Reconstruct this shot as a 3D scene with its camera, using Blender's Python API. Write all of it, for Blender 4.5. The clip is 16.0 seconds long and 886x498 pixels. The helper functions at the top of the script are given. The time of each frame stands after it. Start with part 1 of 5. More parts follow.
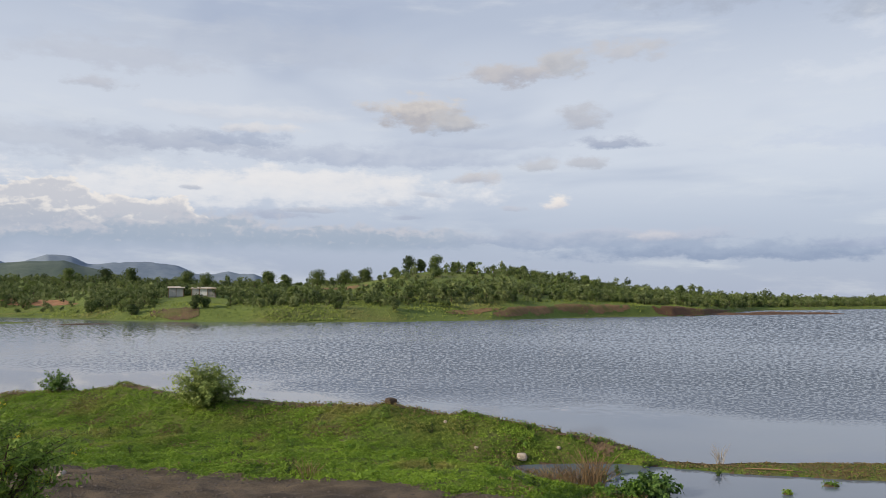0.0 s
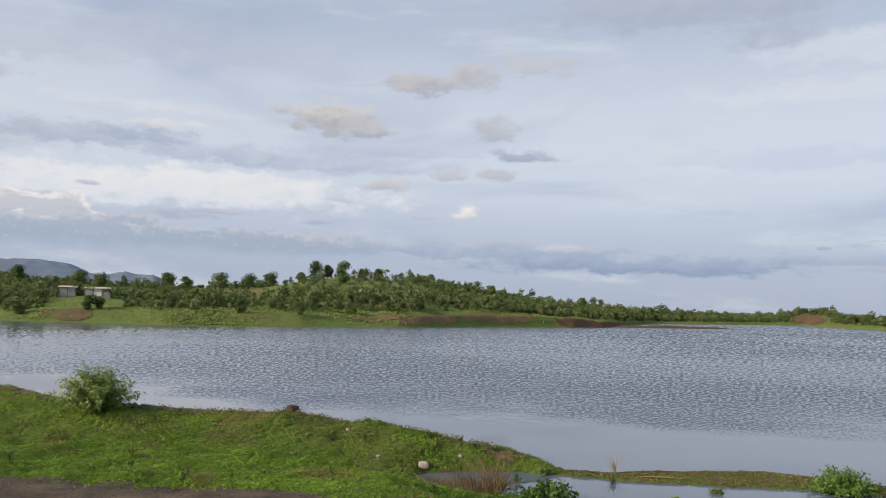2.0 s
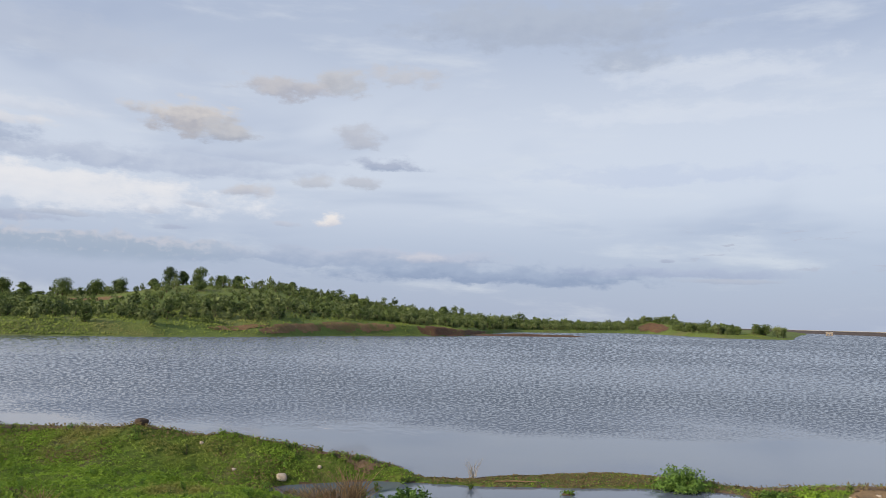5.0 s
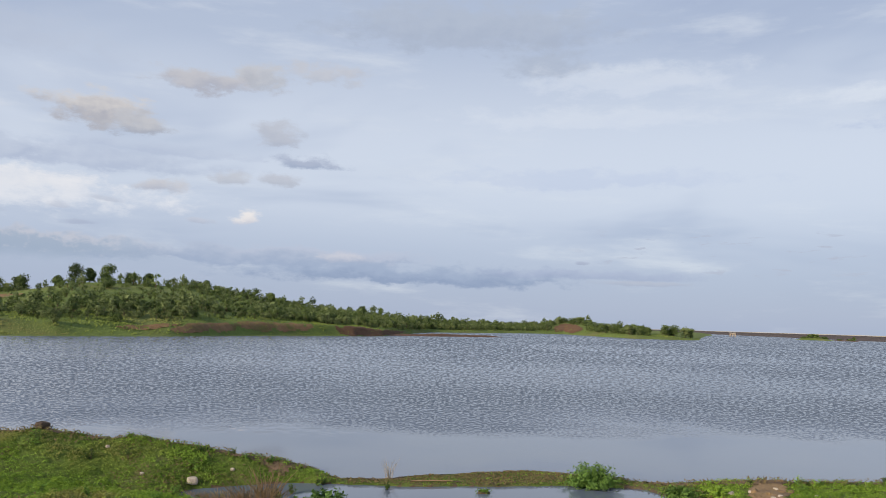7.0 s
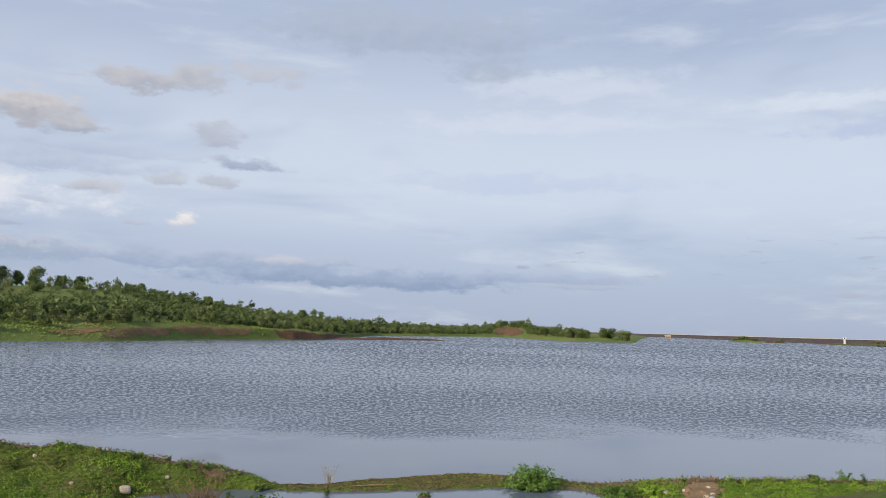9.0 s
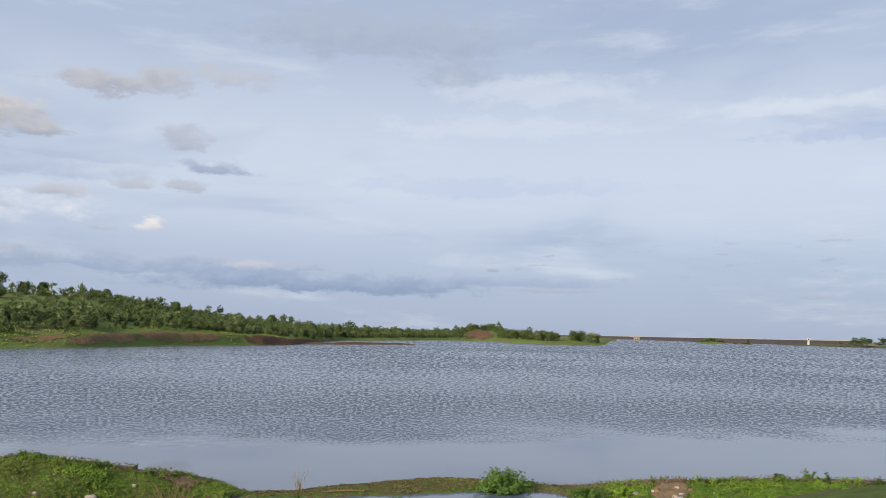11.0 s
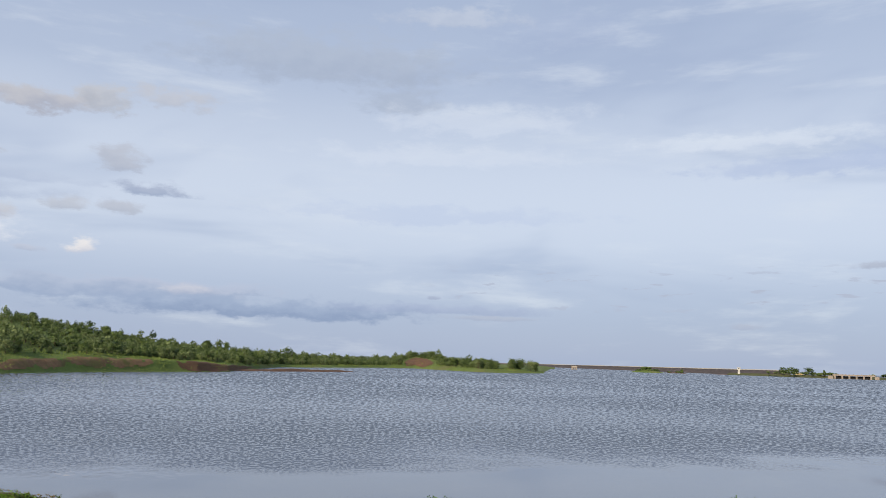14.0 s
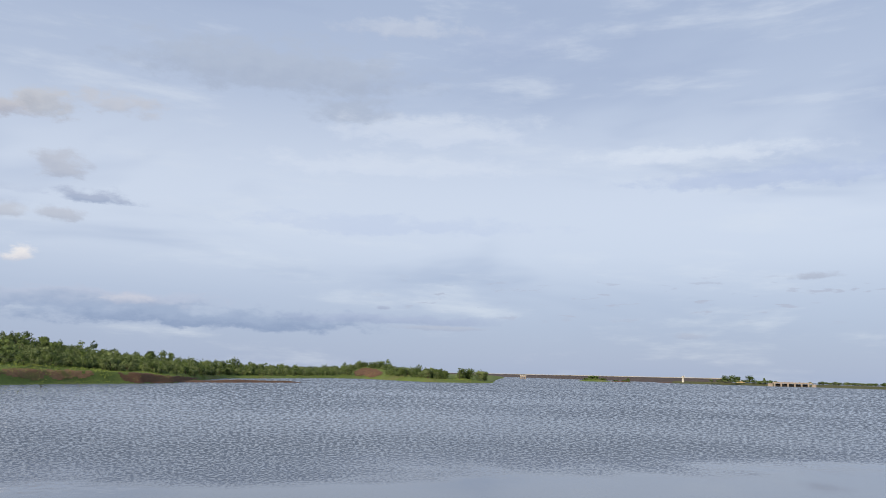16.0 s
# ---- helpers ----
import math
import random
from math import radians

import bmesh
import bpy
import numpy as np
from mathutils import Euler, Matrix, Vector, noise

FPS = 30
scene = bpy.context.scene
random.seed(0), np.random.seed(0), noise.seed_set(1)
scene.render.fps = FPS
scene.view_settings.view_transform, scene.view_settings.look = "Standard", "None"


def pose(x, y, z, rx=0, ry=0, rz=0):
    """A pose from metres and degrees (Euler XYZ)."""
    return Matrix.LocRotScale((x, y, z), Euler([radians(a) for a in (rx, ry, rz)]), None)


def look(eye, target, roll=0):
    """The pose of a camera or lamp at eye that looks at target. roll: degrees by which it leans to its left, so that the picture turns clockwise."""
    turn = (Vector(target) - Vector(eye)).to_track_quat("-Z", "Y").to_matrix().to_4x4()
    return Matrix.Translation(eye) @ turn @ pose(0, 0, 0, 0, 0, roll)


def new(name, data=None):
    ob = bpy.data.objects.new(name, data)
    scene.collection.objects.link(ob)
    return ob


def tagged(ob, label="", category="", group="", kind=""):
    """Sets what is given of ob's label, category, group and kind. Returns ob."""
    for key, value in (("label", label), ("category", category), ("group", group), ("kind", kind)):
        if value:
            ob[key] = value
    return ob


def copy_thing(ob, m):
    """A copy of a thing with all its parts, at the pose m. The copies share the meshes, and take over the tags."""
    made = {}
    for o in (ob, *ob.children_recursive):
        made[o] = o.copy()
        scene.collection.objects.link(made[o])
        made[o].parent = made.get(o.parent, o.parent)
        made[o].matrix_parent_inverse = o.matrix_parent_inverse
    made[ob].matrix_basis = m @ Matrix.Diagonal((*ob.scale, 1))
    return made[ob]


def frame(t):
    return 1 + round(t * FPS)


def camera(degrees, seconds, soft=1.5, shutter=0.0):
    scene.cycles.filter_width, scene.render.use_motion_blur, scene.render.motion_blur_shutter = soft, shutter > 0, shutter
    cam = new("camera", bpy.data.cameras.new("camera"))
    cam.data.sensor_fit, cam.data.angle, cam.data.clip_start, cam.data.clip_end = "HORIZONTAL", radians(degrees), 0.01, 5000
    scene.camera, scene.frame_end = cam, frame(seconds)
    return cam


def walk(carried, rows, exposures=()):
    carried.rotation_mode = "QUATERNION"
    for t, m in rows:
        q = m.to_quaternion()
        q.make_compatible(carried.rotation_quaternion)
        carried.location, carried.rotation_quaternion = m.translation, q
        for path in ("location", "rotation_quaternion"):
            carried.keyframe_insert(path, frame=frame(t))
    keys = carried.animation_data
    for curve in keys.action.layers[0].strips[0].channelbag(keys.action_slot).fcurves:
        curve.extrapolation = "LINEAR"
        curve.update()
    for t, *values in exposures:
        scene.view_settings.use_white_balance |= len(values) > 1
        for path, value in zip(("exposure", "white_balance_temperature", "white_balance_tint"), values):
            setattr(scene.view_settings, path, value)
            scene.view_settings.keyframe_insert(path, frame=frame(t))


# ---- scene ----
# A reservoir seen from a raised bank: eye 5 m over the water, standing, panning to the right.
EYE = 5.0
cam = camera(59.25, 16.0, soft=0.75)
ROWS = [
    (0.0, 93.63, -0.24, -0.02), (0.5, 93.70, -0.75, -1.60), (1.0, 93.84, -1.14, -3.43), (1.5, 94.05, -1.46, -5.47),
    (2.0, 94.31, -1.63, -6.85), (2.5, 94.59, -1.75, -8.39), (3.0, 94.79, -1.80, -10.33), (3.5, 94.92, -1.81, -12.23),
    (4.0, 95.02, -1.76, -13.79), (6.5, 95.41, -1.83, -21.47), (7.0, 95.41, -1.92, -22.86), (7.5, 95.41, -1.97, -24.26),
    (8.0, 95.49, -1.94, -25.38), (8.5, 95.68, -1.88, -26.38), (9.0, 95.80, -1.75, -27.14), (11.5, 96.44, -1.46, -30.00),
    (12.0, 96.93, -1.71, -30.86), (12.5, 97.35, -1.86, -31.64), (13.0, 97.69, -1.84, -32.28), (13.5, 97.96, -1.78, -32.98),
    (14.0, 98.24, -1.67, -33.69), (14.5, 98.50, -1.57, -34.48), (15.0, 98.79, -1.55, -35.56), (15.5, 98.88, -1.46, -36.56),
    (16.0, 99.05, -1.38, -37.36),
]
EXPOSURES = [(0.0, 0.0, 6850, 10), (4.0, 0.0, 6700, 10), (9.0, 0.0, 6550, 10), (16.0, 0.0, 6450, 10)]
walk(cam, [(t, pose(0, 0, EYE, rx, ry, rz)) for t, rx, ry, rz in ROWS], EXPOSURES)

rng = np.random.default_rng(7)


# ---------- node helpers ----------
class Graph:
    def __init__(self, tree):
        self.t = tree
        self.t.nodes.clear()

    def node(self, kind, ins=None):
        n = self.t.nodes.new(kind)
        for k, v in (ins or {}).items():
            self.put(n.inputs[k], v)
        return n

    def put(self, socket, v):
        if isinstance(v, bpy.types.NodeSocket):
            self.t.links.new(v, socket)
        else:
            socket.default_value = v

    def math(self, op, a, b=0.0, c=0.0):
        n = self.node("ShaderNodeMath", {0: a, 1: b, 2: c})
        n.operation = op
        return n.outputs[0]

    def span(self, v, a, b, c=0.0, d=1.0):
        n = self.node("ShaderNodeMapRange", {0: v, 1: a, 2: b, 3: c, 4: d})
        n.interpolation_type = "SMOOTHSTEP"
        return n.outputs[0]

    def mix(self, f, a, b):
        n = self.t.nodes.new("ShaderNodeMix")
        n.data_type = "RGBA"
        self.put(n.inputs[0], f)
        self.put(n.inputs[6], a)
        self.put(n.inputs[7], b)
        return n.outputs[2]

    def noise(self, vec, scale, detail=3.0, rough=0.55, warp=0.0):
        n = self.node("ShaderNodeTexNoise", {"Scale": scale, "Detail": detail, "Roughness": rough, "Distortion": warp})
        if vec is not None:
            self.put(n.inputs["Vector"], vec)
        return n.outputs[0]

    def xyz(self, x, y, z=0.0):
        return self.node("ShaderNodeCombineXYZ", {0: x, 1: y, 2: z}).outputs[0]

    def scaled(self, vec, s):
        n = self.node("ShaderNodeMapping", {"Vector": vec})
        n.inputs["Scale"].default_value = s
        return n.outputs[0]

    def bump(self, height, strength, dist):
        return self.node("ShaderNodeBump", {"Height": height, "Strength": strength, "Distance": dist}).outputs[0]


def rgb(r, g, b):
    return (r, g, b, 1.0)


def material(name):
    m = bpy.data.materials.new(name)
    m.use_nodes = True
    return m, Graph(m.node_tree)


def finish(g, color, rough=0.8, normal=None, metal=0.0, spec=0.3, soft=0.0):
    """A principled surface; soft: the share of light that leaves let through."""
    p = g.node("ShaderNodeBsdfPrincipled", {"Base Color": color, "Roughness": rough, "Metallic": metal, "Specular IOR Level": spec})
    if normal is not None:
        g.put(p.inputs["Normal"], normal)
    shader = p.outputs[0]
    if soft:
        tr = g.node("ShaderNodeBsdfTranslucent", {"Color": color})
        mixer = g.node("ShaderNodeMixShader", {0: soft, 1: p.outputs[0], 2: tr.outputs[0]})
        shader = mixer.outputs[0]
    out = g.node("ShaderNodeOutputMaterial", {"Surface": shader})
    return p


def place_of(g):
    return g.node("ShaderNodeNewGeometry").outputs["Position"]


# ---------- world, sun ----------
SUN_FROM = Vector((-0.88, -0.40, 0.40)).normalized()
world = bpy.data.worlds.new("sky")
scene.world = world
world.use_nodes = True
g = Graph(world.node_tree)
way = g.node("ShaderNodeTexCoord").outputs["Generated"]
sep = g.node("ShaderNodeSeparateXYZ", {0: way})
AZ = g.math("MULTIPLY", g.math("ARCTAN2", sep.outputs[0], sep.outputs[1]), 57.2958)
EL = g.math("MULTIPLY", g.math("ARCSINE", sep.outputs[2]), 57.2958)
sky = g.node("ShaderNodeTexSky")
sky.sky_type = "NISHITA"
sky.sun_disc = False
sky.sun_elevation = math.asin(SUN_FROM.z)
sky.sun_rotation = math.atan2(SUN_FROM.x, SUN_FROM.y)
blue = g.mix(0.10, rgb(0, 0, 0), sky.outputs[0])
# wide veil of high cloud over the blue
ae = g.xyz(AZ, EL, 0.0)
broad = g.noise(g.scaled(ae, (0.030, 0.105, 1)), 1.0, 4.0, 0.55, 0.6)
streak = g.noise(g.scaled(ae, (0.06, 0.30, 1)), 1.0, 6.0, 0.62, 0.15)
fine = g.noise(g.scaled(ae, (0.42, 0.85, 1)), 1.0, 7.0, 0.66)
ramp = g.node("ShaderNodeValToRGB", {0: g.span(EL, -2.0, 40.0)})
stops = ramp.color_ramp
stops.interpolation = "B_SPLINE"
stops.elements[0].position, stops.elements[0].color = 0.0, rgb(0.40, 0.48, 0.66)
stops.elements[1].position, stops.elements[1].color = 1.0, rgb(0.36, 0.45, 0.64)
for at, c in ((0.06, (0.42, 0.50, 0.68)), (0.16, (0.66, 0.73, 0.86)), (0.33, (0.66, 0.73, 0.86)), (0.52, (0.50, 0.58, 0.74))):
    e = stops.elements.new(at)
    e.color = rgb(*c)
veil = ramp.outputs[0]
veil = g.mix(g.span(broad, 0.46, 0.66, 0.0, 0.75), veil, rgb(0.40, 0.48, 0.66))
veil = g.mix(g.span(streak, 0.50, 0.72, 0.0, 0.65), veil, rgb(0.70, 0.76, 0.86))
veil = g.mix(0.88, blue, veil)
towards = g.node("ShaderNodeVectorMath", {0: ae, 1: (-0.40, 0.34, 0.0)}).outputs[0]
relief = g.math("SUBTRACT", g.noise(g.scaled(ae, (0.6, 0.9, 1)), 1.0, 4.0, 0.5), g.noise(g.scaled(towards, (0.6, 0.9, 1)), 1.0, 4.0, 0.5))
# single clouds: azimuth, elevation, half width, half height, opacity, lit top, shaded base
warp = g.noise(g.scaled(ae, (0.40, 0.8, 1)), 1.0, 6.0, 0.6)
warp2 = g.noise(g.scaled(g.node("ShaderNodeVectorMath", {0: ae, 1: (31.0, 17.0, 5.0)}).outputs[0], (0.35, 0.8, 1)), 1.0, 6.0, 0.6)
CLOUDS = [
    (-14, 7.5, 20, 1.7, 0.80, (0.80, 0.82, 0.87), (0.72, 0.76, 0.84)),
    (-10, 8.3, 12, 1.0, 0.60, (0.80, 0.81, 0.85), (0.72, 0.75, 0.82)),
    (-27, 10.0, 9, 1.5, 0.60, (0.50, 0.56, 0.68), (0.46, 0.52, 0.65)),
    (-19, 10.7, 8, 1.1, 0.80, (0.46, 0.52, 0.65), (0.40, 0.46, 0.60)),
    (-14.5, 11.2, 3.4, 0.8, 0.80, (0.41, 0.48, 0.63), (0.37, 0.44, 0.59)),
    (-9, 10.2, 7, 0.8, 0.60, (0.50, 0.56, 0.69), (0.43, 0.50, 0.64)),
    (-13.5, 12.0, 3.0, 0.45, 0.55, (0.76, 0.75, 0.77), (0.60, 0.62, 0.69)),
    (-23, 16.0, 8, 1.2, 0.45, (0.50, 0.54, 0.64), (0.46, 0.50, 0.61)),
    (-24.2, 14.2, 2.0, 0.7, 0.70, (0.50, 0.53, 0.62), (0.45, 0.49, 0.59)),
    (-14, 13.0, 9, 0.7, 0.45, (0.72, 0.75, 0.82), (0.58, 0.63, 0.74)),
    (-14, 17.5, 15, 2.0, 0.40, (0.50, 0.56, 0.68), (0.46, 0.52, 0.65)),
    (-4, 10.2, 13, 1.1, 0.65, (0.50, 0.57, 0.71), (0.41, 0.48, 0.64)),
    (2, 11.2, 9, 0.5, 0.45, (0.50, 0.57, 0.71), (0.43, 0.50, 0.66)),
    (12, 4.4, 12, 0.7, 0.60, (0.54, 0.57, 0.69), (0.36, 0.42, 0.57)),
    (7, 4.1, 15, 0.9, 0.90, (0.43, 0.505, 0.65), (0.34, 0.42, 0.58)),
    (20, 3.3, 15, 1.0, 0.90, (0.355, 0.44, 0.60), (0.27, 0.35, 0.515)),
    (15, 4.4, 2.2, 0.5, 0.60, (0.66, 0.66, 0.72), (0.44, 0.49, 0.62)),
    (33, 3.7, 10, 0.5, 0.60, (0.40, 0.47, 0.64), (0.34, 0.41, 0.58)),
    (-2.2, 13.4, 4.0, 1.5, 0.95, (0.64, 0.62, 0.62), (0.42, 0.43, 0.49)),
    (0.6, 12.6, 2.6, 1.0, 0.90, (0.54, 0.55, 0.59), (0.38, 0.41, 0.49)),
    (5.2, 16.1, 4.8, 1.0, 0.90, (0.54, 0.54, 0.58), (0.42, 0.44, 0.52)),
    (8.8, 16.8, 2.4, 1.0, 0.80, (0.55, 0.56, 0.60), (0.44, 0.47, 0.54)),
    (13.3, 17.4, 3.4, 1.1, 0.70, (0.56, 0.57, 0.62), (0.48, 0.51, 0.59)),
    (10.4, 12.7, 2.0, 1.2, 0.80, (0.50, 0.53, 0.61), (0.42, 0.46, 0.56)),
    (12.6, 11.1, 3.2, 0.6, 0.95, (0.42, 0.48, 0.62), (0.35, 0.42, 0.57)),
    (8.3, 6.9, 1.3, 0.65, 0.95, (0.86, 0.83, 0.82), (0.60, 0.62, 0.70)),
    (5.2, 6.5, 1.3, 0.3, 0.65, (0.55, 0.58, 0.68), (0.44, 0.49, 0.61)),
    (2.1, 8.7, 1.8, 0.65, 0.90, (0.58, 0.59, 0.64), (0.46, 0.49, 0.58)),
    (7.3, 9.6, 1.9, 0.6, 0.80, (0.55, 0.58, 0.65), (0.46, 0.50, 0.59)),
    (10.8, 9.7, 1.7, 0.6, 0.80, (0.52, 0.55, 0.63), (0.45, 0.49, 0.58)),
    (-1.0, 7.6, 1.5, 0.3, 0.60, (0.50, 0.55, 0.66), (0.45, 0.50, 0.62)),
    (-3.8, 6.9, 1.0, 0.3, 0.60, (0.50, 0.55, 0.66), (0.45, 0.50, 0.62)),
    (-2.6, 5.9, 1.4, 0.25, 0.70, (0.42, 0.48, 0.62), (0.38, 0.44, 0.59)),
    (-12.0, 5.9, 3.4, 0.45, 0.75, (0.44, 0.50, 0.64), (0.37, 0.43, 0.58)),
    (24, 21.0, 13, 2.4, 0.65, (0.44, 0.50, 0.61), (0.38, 0.44, 0.56)),
    (30, 18.6, 4, 1.5, 0.55, (0.42, 0.48, 0.59), (0.36, 0.42, 0.54)),
    (36, 17.4, 9, 1.5, 0.36, (0.76, 0.81, 0.89), (0.70, 0.76, 0.87)),
    (34, 14.8, 12, 1.0, 0.30, (0.76, 0.81, 0.89), (0.70, 0.76, 0.87)),
    (32, 10.5, 14, 0.9, 0.35, (0.48, 0.57, 0.77), (0.46, 0.55, 0.76)),
    (56, 15.5, 9, 0.8, 0.48, (0.76, 0.82, 0.90), (0.72, 0.78, 0.88)),
    (62, 13.6, 12, 1.0, 0.55, (0.44, 0.53, 0.74), (0.42, 0.51, 0.72)),
    (42, 23.5, 6, 2.0, 0.55, (0.40, 0.48, 0.66), (0.38, 0.46, 0.64)),
    (34, 24.6, 6, 0.9, 0.45, (0.64, 0.68, 0.76), (0.52, 0.57, 0.68)),
    (62.8, 6.9, 1.7, 0.3, 0.85, (0.46, 0.51, 0.62), (0.42, 0.47, 0.58)),
    (32.9, 4.6, 0.7, 0.16, 0.85, (0.42, 0.48, 0.62), (0.38, 0.44, 0.58)),
    (36.8, 3.2, 4.0, 0.25, 0.75, (0.47, 0.52, 0.63), (0.41, 0.47, 0.60)),
    (54.8, 2.9, 1.6, 0.30, 0.75, (0.47, 0.52, 0.63), (0.41, 0.47, 0.60)),
    (-9.5, 6.3, 2.8, 0.28, 0.75, (0.47, 0.52, 0.63), (0.41, 0.47, 0.60)),
    (-18.0, 7.7, 1.0, 0.25, 0.75, (0.47, 0.52, 0.63), (0.41, 0.47, 0.60)),
]
for a, e, wa, we, op, top, low in CLOUDS:
    ca = g.math("MULTIPLY_ADD", g.math("SUBTRACT", warp, 0.5), min(7.0, wa * 2.2), AZ)
    ce = g.math("MULTIPLY_ADD", g.math("SUBTRACT", warp2, 0.5), min(3.0, we * 2.4), EL)
    dx = g.math("DIVIDE", g.math("SUBTRACT", ca, a), wa)
    dy = g.math("DIVIDE", g.math("SUBTRACT", ce, e), we)
    dy = g.math("MULTIPLY", dy, g.span(dy, -0.3, 0.3, 1.5, 0.9))
    d = g.math("SQRT", g.math("ADD", g.math("MULTIPLY", dx, dx), g.math("MULTIPLY", dy, dy)))
    d = g.math("MULTIPLY_ADD", g.math("SUBTRACT", fine, 0.5), 1.7, d)
    shade = g.mix(g.span(g.math("MULTIPLY_ADD", relief, 1.4, dy), -0.7, 0.7), rgb(*low), rgb(*top))
    veil = g.mix(g.span(d, 1.1, 0.35, 0.0, op), veil, shade)


def cumulus(tops, floor, offset, rim, soft, lit, mid, low, op, end):
    """A bank of heaped cloud: tops as (azimuth, elevation), a flat base, bright along its upper rim; soft: how far its outline is blurred."""
    global veil
    line = g.node("ShaderNodeValToRGB", {0: g.math("MULTIPLY_ADD", AZ, 0.01, 0.4)})
    els = line.color_ramp.elements
    for k, (a, e) in enumerate(tops):
        el = els[k] if k < 2 else els.new((a + 40) / 100)
        el.position, el.color = (a + 40) / 100, rgb(e / 10, e / 10, e / 10)
    top = g.math("MULTIPLY", line.outputs[0], 10.0)
    p = g.node("ShaderNodeVectorMath", {0: ae, 1: offset}).outputs[0]
    big = g.noise(g.scaled(p, (0.42, 0.85, 1)), 1.0, 2.0, 0.5, 0.4)
    curl = g.noise(g.scaled(p, (1.3, 1.9, 1)), 1.0, 6.0, 0.62, 0.3)
    over = g.node("ShaderNodeVectorMath", {0: p, 1: (0.22, -0.22, 0.0)}).outputs[0]
    curl2 = g.noise(g.scaled(over, (1.3, 1.9, 1)), 1.0, 6.0, 0.62, 0.3)
    edge = g.math("SUBTRACT", EL, top)
    edge = g.math("MULTIPLY_ADD", g.math("SUBTRACT", big, 0.5), 2.8, edge)
    edge = g.math("MULTIPLY_ADD", g.math("SUBTRACT", curl, 0.5), 1.3, edge)
    base = g.math("SUBTRACT", EL, floor)
    under = g.math("MULTIPLY_ADD", g.math("SUBTRACT", big, 0.5), 1.2, base)
    mask = g.math("MULTIPLY", g.span(edge, soft * 0.4, -soft), g.span(under, -0.6, 0.6, 0.0, op))
    mask = g.math("MULTIPLY", mask, g.span(AZ, end, end - 8.0))
    bright = g.math("MULTIPLY_ADD", g.math("SUBTRACT", curl2, curl), 2.2, g.span(edge, -rim, 0.05))
    body = g.mix(g.span(base, 0.0, 2.2), rgb(*low), rgb(*mid))
    veil = g.mix(mask, veil, g.mix(g.span(bright, 0.10, 1.05), body, rgb(*lit)))


cumulus([(-40, 7.0), (-29.6, 7.5), (-27.6, 8.3), (-25.6, 8.0), (-24.2, 7.1), (-21, 7.0), (-18.8, 7.0), (-17.6, 6.4), (-16, 5.2), (-12, 4.0), (59, 2.0)],
        4.6, (3.0, 5.0, 0.0), 1.1, 0.2, (0.80, 0.79, 0.80), (0.56, 0.59, 0.67), (0.48, 0.53, 0.63), 0.95, -8.0)
cumulus([(-40, 6.2), (-29, 6.3), (-26.4, 6.4), (-24.6, 6.0), (-22, 5.6), (-19, 5.0), (-15, 4.0), (59, 2.0)],
        4.3, (11.0, 2.0, 0.0), 0.9, 0.25, (0.76, 0.76, 0.78), (0.49, 0.53, 0.62), (0.42, 0.48, 0.60), 0.95, -10.0)
cumulus([(-40, 4.6), (-27, 4.9), (-24, 5.5), (-21, 5.8), (-16.5, 6.2), (-13.5, 5.6), (-8, 5.4), (-2, 5.2), (4, 4.9), (10, 5.2), (14, 5.2), (20, 4.7), (30, 4.0), (38, 3.4), (59, 2.0)],
        3.6, (17.0, 9.0, 0.0), 1.3, 0.55, (0.53, 0.56, 0.65), (0.395, 0.47, 0.59), (0.345, 0.43, 0.565), 0.93, 5.0)
# small flat flecks low over the dam
fleck = g.noise(g.scaled(ae, (0.42, 1.9, 1)), 1.0, 4.0, 0.55, 0.2)
band = g.math("MULTIPLY", g.math("MULTIPLY", g.span(EL, 3.4, 4.4), g.span(EL, 7.6, 6.0)), g.math("MULTIPLY", g.span(AZ, 30.0, 38.0), g.span(AZ, 100.0, 85.0)))
veil = g.mix(g.math("MULTIPLY", band, g.span(fleck, 0.58, 0.68, 0.0, 0.8)), veil, rgb(0.45, 0.50, 0.62))
SKY_GAIN = 1.0
g.node("ShaderNodeOutputWorld", {"Surface": g.node("ShaderNodeBackground", {"Color": veil, "Strength": SKY_GAIN}).outputs[0]})

sun = new("sun", bpy.data.lights.new("sun", "SUN"))
sun.data.energy, sun.data.angle, sun.data.color = 5.0, radians(3.0), (1.0, 0.86, 0.66)
sun.matrix_world = look(SUN_FROM * 100, (0, 0, 0))


# ---------- numbers ----------
def smooth(a, b, v):
    t = np.clip((np.asarray(v, float) - a) / (b - a), 0, 1)
    return t * t * (3 - 2 * t)


def grain(x, y, size, seed=0):
    """Smooth noise from 0 to 1 over the plan, with lumps of that size."""
    x, y = np.asarray(x, float) / size, np.asarray(y, float) / size
    i, j = np.floor(x).astype(int), np.floor(y).astype(int)
    u, v = x - i, y - j
    u, v = u * u * (3 - 2 * u), v * v * (3 - 2 * v)

    def at(a, b):
        h = np.sin(a * 127.1 + b * 311.7 + seed * 74.7) * 43758.5453
        return h - np.floor(h)
    return (at(i, j) * (1 - u) + at(i + 1, j) * u) * (1 - v) + (at(i, j + 1) * (1 - u) + at(i + 1, j + 1) * u) * v


def lumps(x, y, size, seed=0):
    return 0.55 * grain(x, y, size, seed) + 0.3 * grain(x, y, size / 2.1, seed + 1) + 0.15 * grain(x, y, size / 4.3, seed + 2)


